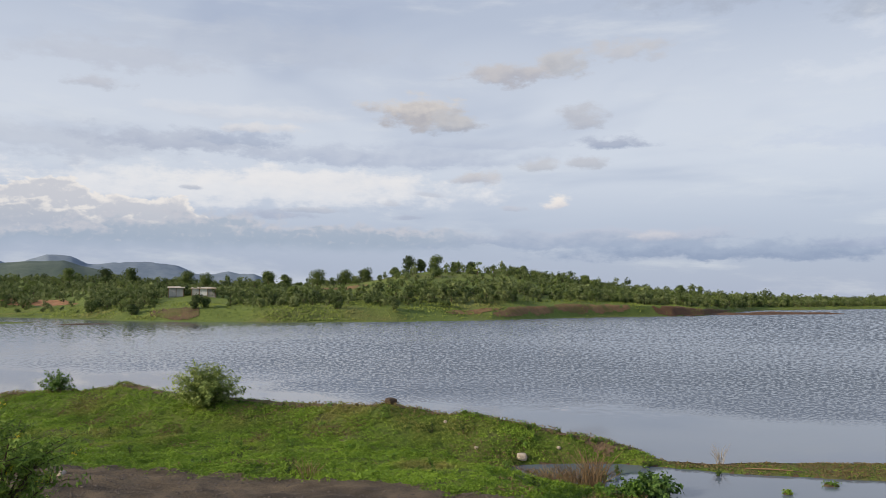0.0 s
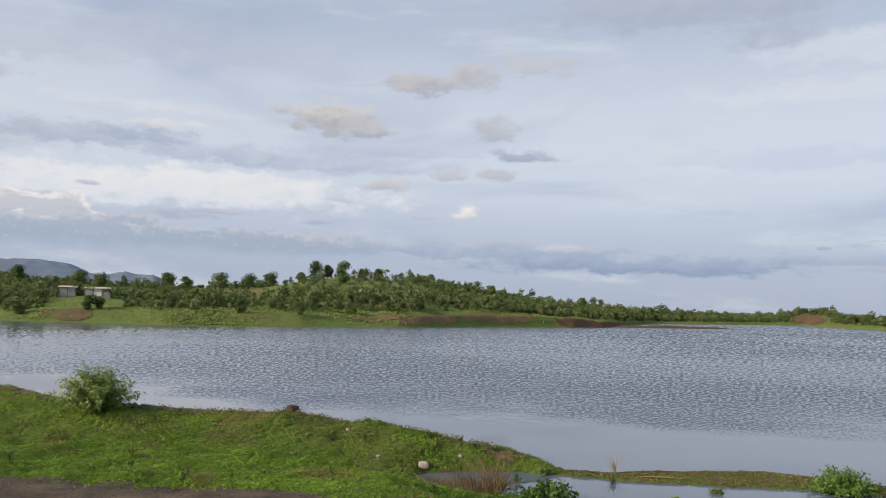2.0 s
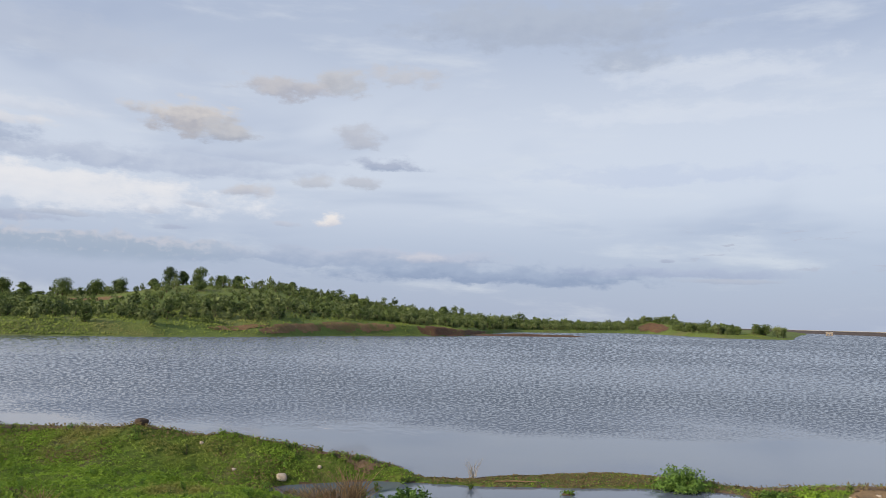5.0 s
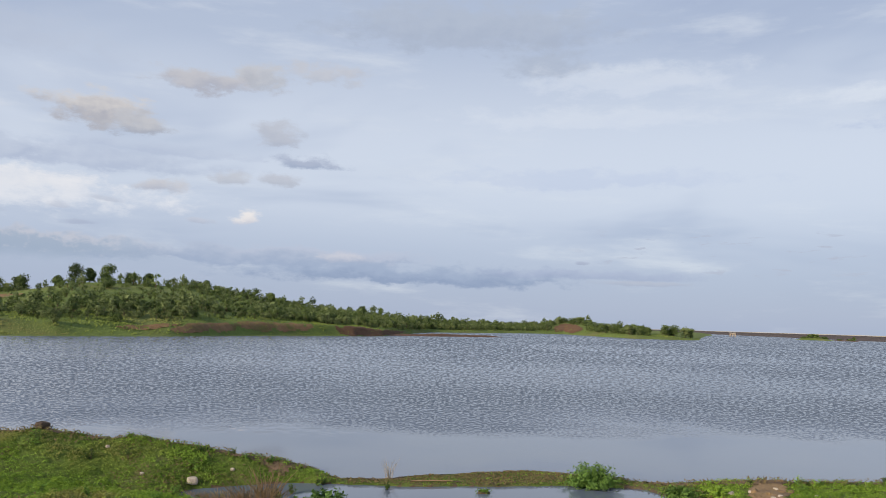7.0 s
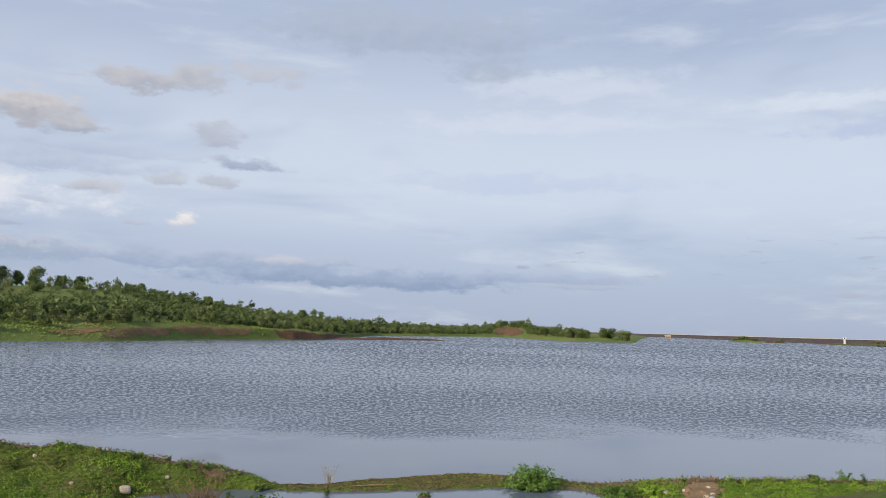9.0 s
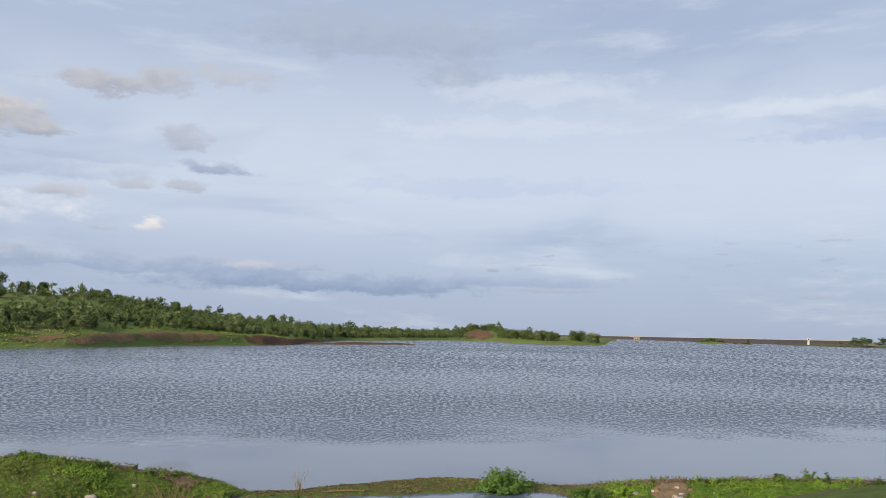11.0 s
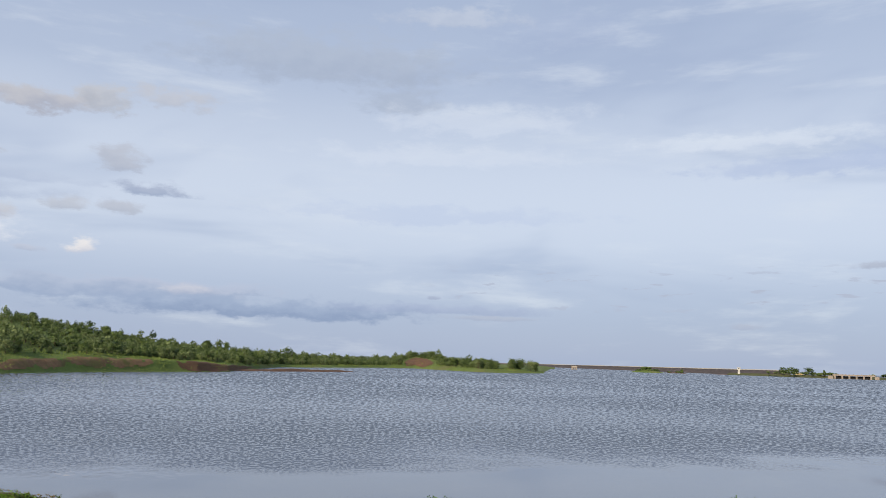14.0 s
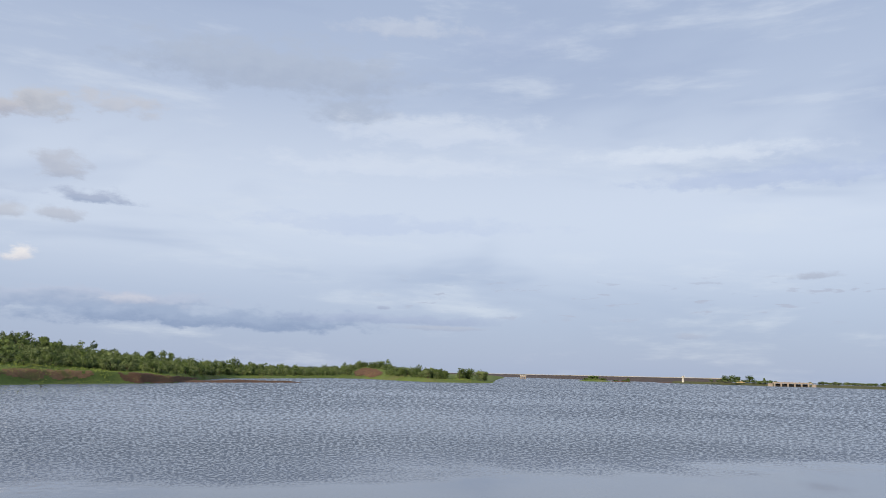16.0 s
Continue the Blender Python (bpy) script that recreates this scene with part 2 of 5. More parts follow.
def mesh_of(name, verts, faces, mats, smooth_faces=False, slots=None):
    """A mesh from arrays: all faces have the same number of corners."""
    verts, faces = np.asarray(verts, np.float32), np.asarray(faces, np.int32)
    me = bpy.data.meshes.new(name)
    me.vertices.add(len(verts))
    me.vertices.foreach_set("co", verts.ravel())
    k = faces.shape[1]
    me.loops.add(faces.size)
    me.loops.foreach_set("vertex_index", faces.ravel())
    me.polygons.add(len(faces))
    me.polygons.foreach_set("loop_start", np.arange(len(faces), dtype=np.int32) * k)
    me.polygons.foreach_set("use_smooth", np.full(len(faces), smooth_faces))
    for m in mats:
        me.materials.append(m)
    if slots is not None:
        me.polygons.foreach_set("material_index", np.asarray(slots, np.int32))
    me.update(calc_edges=True)
    return me


def grid_faces(n, m):
    i = np.arange((n - 1) * (m - 1))
    a = i // (m - 1) * m + i % (m - 1)
    return np.stack([a, a + m, a + m + 1, a + 1], 1)


def leaf_quads(at, size, out=None, spread=0.8, slim=0.5, r=rng):
    """Leaf blades as rhombs round the given places, turned mostly towards out."""
    n = len(at)
    size = np.broadcast_to(np.asarray(size, float), (n,))[:, None]
    nor = r.normal(size=(n, 3))
    nor /= np.linalg.norm(nor, axis=1)[:, None]
    if out is not None:
        nor = out + nor * spread
        nor /= np.linalg.norm(nor, axis=1)[:, None] + 1e-9
    side = np.cross(nor, r.normal(size=(n, 3)))
    side /= np.linalg.norm(side, axis=1)[:, None] + 1e-9
    along = np.cross(side, nor)
    v = np.stack([at - along * size, at - side * size * slim + nor * size * 0.15, at + along * size, at + side * size * slim + nor * size * 0.15], 1)
    return v.reshape(-1, 3), np.arange(4 * n).reshape(n, 4)


def tube(points, radii, sides=6):
    """A tapered limb along the points: corners and quads."""
    points = [Vector(p) for p in points]
    verts, faces = [], []
    for i, p in enumerate(points):
        d = (points[min(i + 1, len(points) - 1)] - points[max(i - 1, 0)]).normalized()
        u = d.cross(Vector((0.31, 0.95, 0.02))).normalized()
        w = d.cross(u)
        for k in range(sides):
            a = 2 * math.pi * k / sides
            verts.append(tuple(p + (u * math.cos(a) + w * math.sin(a)) * radii[i]))
    for i in range(len(points) - 1):
        for k in range(sides):
            faces.append((i * sides + k, i * sides + (k + 1) % sides, (i + 1) * sides + (k + 1) % sides, (i + 1) * sides + k))
    return np.array(verts), np.array(faces)


def joined(pieces):
    vs, fs, n = [], [], 0
    for v, f in pieces:
        vs.append(v)
        fs.append(np.asarray(f) + n)
        n += len(v)
    return np.concatenate(vs), np.concatenate(fs)


def part(name, me, parent, label=""):
    ob = new(name, me)
    ob.parent = parent
    if label:
        tagged(ob, label)
    return ob


def block(x0, x1, y0, y1, z0, z1, bevel=0.0):
    bm = bmesh.new()
    bmesh.ops.create_cube(bm, size=1.0)
    for v in bm.verts:
        v.co = Vector(((x0 + x1) / 2 + v.co.x * (x1 - x0), (y0 + y1) / 2 + v.co.y * (y1 - y0), (z0 + z1) / 2 + v.co.z * (z1 - z0)))
    if bevel:
        bmesh.ops.bevel(bm, geom=bm.edges[:], offset=bevel, segments=1, affect="EDGES")
    return bm


def bm_mesh(name, bms, mat):
    me = bpy.data.meshes.new(name)
    whole = bmesh.new()
    for b in bms:
        t = bpy.data.meshes.new("piece")
        b.to_mesh(t)
        b.free()
        whole.from_mesh(t)
        bpy.data.meshes.remove(t)
    whole.to_mesh(me)
    whole.free()
    me.materials.append(mat)
    return me


def polar(az, d):
    a = np.radians(az)
    return np.sin(a) * d, np.cos(a) * d


# ---------- materials ----------
def leaf_material(name, dark, light, patch=0.6, soft=0.25, warm=None, single=0.38):
    m, g = material(name)
    pos = place_of(g)
    tone = g.math("MULTIPLY_ADD", g.node("ShaderNodeNewGeometry").outputs["Random Per Island"], single, g.math("MULTIPLY_ADD", g.noise(pos, patch, 3.0), 0.83 - single, g.math("MULTIPLY", g.noise(pos, patch * 3.7, 3.0), 0.3)))
    tone = g.math("MULTIPLY_ADD", g.math("SUBTRACT", g.node("ShaderNodeObjectInfo").outputs["Random"], 0.5), 0.35, tone)
    c = g.mix(g.span(tone, 0.25, 0.85), rgb(*dark), rgb(*light))
    if warm:
        c = g.mix(g.span(g.noise(pos, patch * 0.45, 2.0), 0.55, 0.72, 0.0, 0.7), c, rgb(*warm))
    finish(g, c, 0.65, soft=soft, spec=0.25)
    return m


def mottled(name, dark, light, scale, rough=0.9, relief=0.0, fine=6.0, third=None, spec=0.2):
    m, g = material(name)
    pos = place_of(g)
    n1, n2 = g.noise(pos, scale, 4.0, 0.6), g.noise(pos, scale * fine, 5.0, 0.7)
    c = g.mix(g.span(g.math("MULTIPLY_ADD", n2, 0.6, g.math("MULTIPLY", n1, 0.6)), 0.35, 0.85), rgb(*dark), rgb(*light))
    if third:
        c = g.mix(g.span(g.noise(pos, scale * 0.4, 4.0, 0.6, 0.5), 0.5, 0.66, 0.0, 0.8), c, rgb(*third))
    c = g.mix(g.math("MULTIPLY", g.node("ShaderNodeObjectInfo").outputs["Random"], 0.25), c, rgb(*dark))
    nor = g.bump(g.math("ADD", n1, n2), 0.9, relief) if relief else None
    finish(g, c, rough, nor, spec=spec)
    return m


M_turf = mottled("turf", (0.050, 0.080, 0.015), (0.15, 0.210, 0.034), 1.4, relief=0.12, third=(0.13, 0.11, 0.06))
M_slope = mottled("slope_soil", (0.075, 0.050, 0.032), (0.165, 0.108, 0.064), 0.35, relief=0.25, third=(0.10, 0.118, 0.03))
M_gravel = mottled("gravel", (0.050, 0.040, 0.031), (0.205, 0.158, 0.110), 1.1, relief=0.10, fine=22.0, third=(0.042, 0.034, 0.029))
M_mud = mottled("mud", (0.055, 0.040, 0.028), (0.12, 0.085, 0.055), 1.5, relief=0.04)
M_crest = mottled("crest_soil", (0.085, 0.058, 0.040), (0.20, 0.140, 0.092), 1.4, relief=0.05, fine=7.0)
M_sand = mottled("sand", (0.15, 0.10, 0.058), (0.27, 0.188, 0.105), 1.3, relief=0.04, fine=9.0)
M_bed = mottled("lake_bed", (0.08, 0.07, 0.05), (0.14, 0.12, 0.09), 0.1)
M_meadow = mottled("meadow", (0.075, 0.110, 0.026), (0.16, 0.21, 0.048), 0.06, relief=0.25, fine=14.0, third=(0.14, 0.135, 0.05))
M_red = mottled("red_soil", (0.12, 0.070, 0.038), (0.27, 0.165, 0.085), 0.25, relief=0.25, third=(0.10, 0.11, 0.03))
M_orange = mottled("orange_soil", (0.20, 0.10, 0.055), (0.38, 0.21, 0.12), 0.25, relief=0.25)
M_red_wet = mottled("wet_red_soil", (0.075, 0.042, 0.026), (0.17, 0.092, 0.050), 0.3, relief=0.2)
M_stone = mottled("pale_stone", (0.30, 0.25, 0.20), (0.56, 0.49, 0.42), 9.0, relief=0.02, fine=4.0)
M_pebble = mottled("pebble", (0.06, 0.05, 0.045), (0.17, 0.14, 0.12), 6.0)
M_rock = mottled("brown_rock", (0.045, 0.033, 0.026), (0.13, 0.095, 0.07), 7.0, relief=0.02)
M_bark = mottled("bark", (0.05, 0.038, 0.028), (0.13, 0.10, 0.07), 3.0, relief=0.02)
M_twig = mottled("dry_twig", (0.13, 0.085, 0.05), (0.30, 0.21, 0.12), 4.0)
M_reed = mottled("bleached_reed", (0.22, 0.19, 0.16), (0.42, 0.37, 0.31), 4.0)
M_shore = mottled("weedy_shore", (0.050, 0.055, 0.025), (0.105, 0.110, 0.050), 0.12, relief=0.3, fine=9.0)
M_riprap = mottled("riprap", (0.050, 0.042, 0.041), (0.115, 0.092, 0.086), 0.12, relief=0.4, fine=9.0)
M_pale = mottled("pale_masonry", (0.42, 0.40, 0.36), (0.58, 0.56, 0.51), 0.5)
M_tan = mottled("tan_concrete", (0.20, 0.165, 0.14), (0.33, 0.275, 0.225), 0.5)
M_yellow = mottled("yellow_paint", (0.38, 0.29, 0.15), (0.52, 0.41, 0.23), 0.8)
M_dark = mottled("dark_opening", (0.012, 0.011, 0.010), (0.03, 0.027, 0.025), 2.0)
M_roof = mottled("sheet_roof", (0.42, 0.37, 0.30), (0.60, 0.54, 0.46), 0.6, rough=0.5, third=(0.33, 0.22, 0.14))
M_wall_grey = mottled("grey_wall", (0.22, 0.22, 0.21), (0.36, 0.35, 0.33), 0.8)
M_white = mottled("white_wall", (0.62, 0.62, 0.60), (0.80, 0.80, 0.78), 0.7)
M_board = mottled("grey_board", (0.32, 0.32, 0.31), (0.48, 0.48, 0.46), 1.2)
M_wood = mottled("weathered_wood", (0.16, 0.10, 0.06), (0.32, 0.21, 0.13), 3.0)
M_pipe = mottled("black_pipe", (0.012, 0.012, 0.015), (0.03, 0.03, 0.036), 8.0, rough=0.35, spec=0.5)
M_rim = mottled("grey_rim", (0.26, 0.27, 0.30), (0.42, 0.43, 0.46), 8.0, rough=0.4)
# both distant hill colours have the blue of air haze painted in
M_hazed_near = mottled("hazed_green_hill", (0.060, 0.088, 0.078), (0.105, 0.135, 0.115), 0.006, fine=8.0)
M_hazed_far = mottled("hazed_blue_hill", (0.13, 0.175, 0.235), (0.18, 0.225, 0.285), 0.004, fine=8.0)
L_weed = leaf_material("weed_leaves", (0.066, 0.135, 0.014), (0.255, 0.395, 0.045), 0.55, 0.25, warm=(0.26, 0.21, 0.08), single=0.26)
L_bright = leaf_material("bright_leaves", (0.06, 0.13, 0.02), (0.19, 0.33, 0.055), 2.0, 0.3)
L_dark = leaf_material("dark_leaves", (0.022, 0.048, 0.010), (0.075, 0.125, 0.024), 1.2, 0.2)
L_bush = leaf_material("bush_leaves", (0.13, 0.185, 0.045), (0.40, 0.47, 0.15), 1.5, 0.3)
L_tree = leaf_material("tree_leaves", (0.034, 0.060, 0.017), (0.125, 0.172, 0.048), 0.42, 0.2, single=0.20)
L_tree_pale = leaf_material("pale_tree_leaves", (0.060, 0.090, 0.030), (0.215, 0.262, 0.100), 0.42, 0.2, single=0.20)
L_tuft = leaf_material("meadow_tufts", (0.090, 0.130, 0.024), (0.21, 0.265, 0.052), 0.09, 0.25, warm=(0.20, 0.18, 0.07))
L_tree_deep = leaf_material("deep_tree_leaves", (0.028, 0.050, 0.016), (0.100, 0.142, 0.040), 0.42, 0.15, single=0.20)
L_dry = leaf_material("dry_grass", (0.17, 0.115, 0.06), (0.40, 0.29, 0.16), 1.5, 0.25)
L_dry_low = leaf_material("low_dry_growth", (0.070, 0.058, 0.026), (0.165, 0.128, 0.060), 0.8, 0.2)
L_pond = leaf_material("pond_shrub_leaves", (0.042, 0.092, 0.020), (0.165, 0.29, 0.072), 1.8, 0.25)
L_dry_tall = leaf_material("tall_dry_stalks", (0.11, 0.075, 0.045), (0.29, 0.20, 0.12), 1.5, 0.2)
L_shrub = leaf_material("shrub_leaves", (0.036, 0.080, 0.015), (0.135, 0.240, 0.045), 1.8, 0.25)
L_thorn = leaf_material("thorn_leaves", (0.085, 0.15, 0.03), (0.31, 0.43, 0.09), 2.0, 0.3)
L_flower = leaf_material("yellow_petals", (0.65, 0.50, 0.02), (0.80, 0.66, 0.05), 3.0, 0.2)

# water: ripples fade towards the sheltered near bank
LEAN_LOW, LEAN_HIGH = 0.02, 0.30
M_water, g = material("lake_water")
pos = place_of(g)
sp = g.node("ShaderNodeSeparateXYZ", {0: pos})
q = g.math("MULTIPLY_ADD", sp.outputs[0], 0.32, sp.outputs[1])
left = g.math("MINIMUM", g.math("MULTIPLY", g.math("MAXIMUM", g.math("SUBTRACT", -3.0, sp.outputs[0]), 0.0), 0.4), 6.0)
q = g.math("SUBTRACT", q, left)
q = g.math("MULTIPLY_ADD", g.math("SUBTRACT", g.noise(pos, 0.09, 3.0), 0.5), 22.0, q)
open_water = g.span(q, 36.0, 44.0, 0.0, 1.0)
# wavelets: normals leaned towards the viewer's spot, fanned from it, longer the further out
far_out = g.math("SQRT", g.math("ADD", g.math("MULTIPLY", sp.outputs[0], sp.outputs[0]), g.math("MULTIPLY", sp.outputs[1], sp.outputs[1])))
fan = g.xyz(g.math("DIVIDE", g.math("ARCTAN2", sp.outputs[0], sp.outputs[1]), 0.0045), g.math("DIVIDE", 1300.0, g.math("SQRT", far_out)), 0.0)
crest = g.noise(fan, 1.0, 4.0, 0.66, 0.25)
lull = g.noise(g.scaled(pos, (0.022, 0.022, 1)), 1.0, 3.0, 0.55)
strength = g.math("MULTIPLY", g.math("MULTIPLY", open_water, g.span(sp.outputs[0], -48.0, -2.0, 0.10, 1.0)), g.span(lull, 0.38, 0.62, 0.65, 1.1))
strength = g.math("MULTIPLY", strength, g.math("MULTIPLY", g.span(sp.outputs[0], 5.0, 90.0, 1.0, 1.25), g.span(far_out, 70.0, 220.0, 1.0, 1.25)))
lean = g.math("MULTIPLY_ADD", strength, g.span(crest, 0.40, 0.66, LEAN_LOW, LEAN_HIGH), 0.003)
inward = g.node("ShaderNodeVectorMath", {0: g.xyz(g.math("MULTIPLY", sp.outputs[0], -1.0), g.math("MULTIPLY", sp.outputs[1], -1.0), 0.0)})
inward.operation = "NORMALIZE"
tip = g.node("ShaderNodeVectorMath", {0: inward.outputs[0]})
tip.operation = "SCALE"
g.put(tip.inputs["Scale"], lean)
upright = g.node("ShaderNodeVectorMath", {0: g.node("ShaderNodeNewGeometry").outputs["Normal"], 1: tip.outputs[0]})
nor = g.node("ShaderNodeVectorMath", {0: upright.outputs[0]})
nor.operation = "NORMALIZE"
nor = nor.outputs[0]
rough = g.math("MULTIPLY_ADD", open_water, g.span(sp.outputs[1], 60.0, 260.0, 0.05, 0.14), 0.03)
# base colour darker on the ripples, painting in their weaker sky reflection
painted_reflect = g.span(q, 30.0, 58.0)
p = finish(g, g.mix(painted_reflect, rgb(0.110, 0.134, 0.180), rgb(0.066, 0.083, 0.110)), rough, nor, spec=0.5)
p.inputs["IOR"].default_value = 1.33

# ---------- near bank ----------
CX = [-600, -60, -30, -18.1, -12.4, -10.2, -7.1, -4.4, -1.8, 1.25, 3.9, 5.5, 6.9, 8.2, 9.8, 11.8, 13.3, 14.6, 16.6, 18.6, 20.4, 22.4, 27, 34, 60, 600]
CY = [120, 48, 37, 32.3, 30.6, 29.3, 28.1, 27.7, 26.9, 26.0, 25.0, 24.5, 24.05, 23.85, 23.65, 23.5, 23.3, 22.6, 20.4, 18.3, 16.7, 15.2, 12, 7, -8, -200]
CZ = [1, 0.9, 0.9, 0.95, 1.48, 1.46, 1.27, 1.22, 1.33, 1.15, 0.78, 0.51, 0.06, 0.03, 0.05, 0.08, 0.09, 0.08, 0.12, 0.57, 0.68, 0.73, 0.8, 0.8, 0.8, 0.8]
CW = [3.6, 3.6, 3.6, 3.6, 3.6, 3.6, 3.4, 3.3, 3.2, 2.8, 1.4, 1.0, 1.2, 2.4, 3.6, 4.5, 5.4, 5.0, 2.8, 2.8, 3.2, 3.4, 3.4, 3.4, 3.4, 3.4]


def near_z(x, y):
    x, y = np.asarray(x, float), np.asarray(y, float)
    yc, zc, w = np.interp(x, CX, CY), np.interp(x, CX, CZ), np.interp(x, CX, CW)
    yc = yc + 0.5 * (grain(x, 0 * x, 2.6, 3) - 0.5)
    zc = zc + 0.12 * (grain(x, 0 * x, 1.7, 5) - 0.5) * np.clip(zc * 2, 0.2, 1)
    base = np.interp(y, [-600, 2.5, 8, 13, 16, 19, 22, 30], [3.4, 3.4, 2.3, 1.22, 1.05, 0.85, 0.55, 0.5])
    base = base - 0.45 * smooth(9, 14, x) * smooth(12, 15, y) + 0.25 * (lumps(x, y, 4.0, 9) - 0.5)
    pond = np.minimum(np.minimum(x - np.interp(y, [14, 17, 19.5, 20.3, 20.9, 22, 23.4, 26], [4.2, 4.9, 5.7, 5.3, 3.2, 2.5, 2.3, 2.2]),
                                 np.interp(y, [14, 18, 20, 22], [13.0, 14.2, 15.3, 16.4]) - x), y - 15.3)
    pond = pond + 0.5 * (lumps(x, y, 1.6, 21) - 0.5)
    base = base + (0.07 - base) * smooth(np.interp(y, [15, 19], [-2.2, -4.6]), -1.2, pond) * smooth(14.0, 16.5, y)
    sink = smooth(-0.7, 0.5, pond)
    base = base * (1 - sink) - 0.4 * sink
    up = smooth(0, 1, 1 - (yc - y) / w)
    near = base + (zc - base) * up
    # the low strip that closes the pond, with a small cut edge
    yn = np.interp(x, [6.9, 8.5, 10, 11.4, 12.4, 13.7, 14.7, 15.6], [23.5, 22.72, 22.37, 22.05, 21.93, 21.58, 21.25, 20.7]) + 0.16 * (grain(x, 0 * x, 0.5, 7) - 0.5)
    strip = -0.36 + 0.42 * smooth(yn - 0.3, yn + 0.06, y) + np.maximum(zc - 0.06, 0) * smooth(0, 1, (y - yn) / np.maximum(yc - yn, 0.2))
    near = near + (strip - near) * smooth(6.3, 7.2, x) * smooth(16.0, 15.0, x) * smooth(18.5, 19.5, y)
    out = np.maximum(y - yc, 0)
    far = zc - (zc + 1.3) * smooth(0.15, 2.6, out)
    z = np.where(y < yc, near, far)
    z = z + (0.17 * (lumps(x, y, 0.9, 31) - 0.5) + 0.08 * (grain(x, y, 0.33, 35) - 0.5)) * smooth(-0.10, 0.32, z)
    return np.where(y > yc + 2.5, np.minimum(z, -1.3), z)


def road_inside(x, y):
    line = np.interp(x, [-60, -11, -9, -4.6, -1.0, 1.3, 2.4, 30], [24.9, 19.8, 19.5, 18.5, 17.5, 16.2, 14.8, 0.0])
    return line + 0.7 * (lumps(x, y, 1.5, 41) - 0.5) - y


gx = np.concatenate([[-600, -250, -120, -75, -55, -45, -38], np.arange(-33, 33, 0.2), [33, 38, 45, 60, 90, 160, 600]])
gy = np.concatenate([[-600, -200, -80, -40, -20, -8, 0, 4, 7, 10], np.arange(12, 36, 0.2), [36, 39, 44, 52, 70, 130, 140]])
X, Y = np.meshgrid(gx, gy, indexing="ij")
Z = near_z(X, Y)
ground = tagged(new("ground", mesh_of("ground", np.stack([X, Y, Z], 2).reshape(-1, 3), grid_faces(len(gx), len(gy))[:, ::-1], [M_turf], True)),
                "green grassy near bank with an earth bund", "ground", kind="structure")

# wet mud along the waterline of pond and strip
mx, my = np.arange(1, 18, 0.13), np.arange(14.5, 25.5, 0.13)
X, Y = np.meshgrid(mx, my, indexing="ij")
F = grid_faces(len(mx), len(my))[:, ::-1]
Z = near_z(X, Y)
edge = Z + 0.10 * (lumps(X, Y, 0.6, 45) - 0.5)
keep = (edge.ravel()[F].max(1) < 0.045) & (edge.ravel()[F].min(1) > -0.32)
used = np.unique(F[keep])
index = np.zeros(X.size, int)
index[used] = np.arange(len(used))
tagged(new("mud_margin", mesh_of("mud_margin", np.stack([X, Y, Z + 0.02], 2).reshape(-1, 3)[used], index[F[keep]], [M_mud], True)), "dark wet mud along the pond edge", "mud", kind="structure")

# bare eroded soil along the crest of the bund
cx, cs = np.arange(-18, 24, 0.12), np.arange(-0.75, 1.5, 0.12)
X, S = np.meshgrid(cx, cs, indexing="ij")
Y = np.interp(X, CX, CY) + S
F = grid_faces(len(cx), len(cs))[:, ::-1]
bare = smooth(0.9, 0.25, np.abs(S - 0.35)) + 1.1 * (lumps(X, Y, 1.5, 47) - 0.5) + 0.5 * (lumps(X, Y, 0.4, 49) - 0.5)
bare = bare - 2 * smooth(5.8, 6.8, X) * smooth(16.5, 15.5, X)
keep = bare.ravel()[F].min(1) > 0.42
used = np.unique(F[keep])
index = np.zeros(X.size, int)
index[used] = np.arange(len(used))
tagged(new("crest_soil", mesh_of("crest_soil", np.stack([X, Y, near_z(X, Y) + 0.03], 2).reshape(-1, 3)[used], index[F[keep]], [M_crest], True)), "bare brown soil along the bund crest", "bare soil", kind="structure")

# dark gravel track along the foot of the bund
rx, ry = np.arange(-32, 6, 0.16), np.arange(9, 23, 0.16)
X, Y = np.meshgrid(rx, ry, indexing="ij")
F = grid_faces(len(rx), len(ry))[:, ::-1]
inside = road_inside(X, Y).ravel()
keep = (inside[F].min(1) > 0) & (inside[F].max(1) < 8.5)
Z = near_z(X, Y) + 0.02 + 0.015 * (lumps(X, Y, 0.5, 51) - 0.5)
used = np.unique(F[keep])
index = np.zeros(X.size, int)
index[used] = np.arange(len(used))
road = tagged(new("road", mesh_of("road", np.stack([X, Y, Z], 2).reshape(-1, 3)[used], index[F[keep]], [M_gravel], True)),
              "dark gravel track with worn muddy patches", "road", kind="structure")

# ---------- water and bed ----------
def rippled(x, y):
    """Where the wind reaches the water, 0 to 1; the near bank and the bay on the far left lie sheltered."""
    q = y + 0.32 * x - np.minimum(0.4 * np.maximum(-3 - x, 0), 6) + 22 * (lumps(x, y, 13, 141) - 0.5)
    return 0.02 + 0.98 * smooth(36, 44, q) * np.interp(x, [-70, -8], [0.12, 1.0]) * (0.6 + 0.4 * smooth(0.35, 0.6, lumps(x, y, 55, 145)))


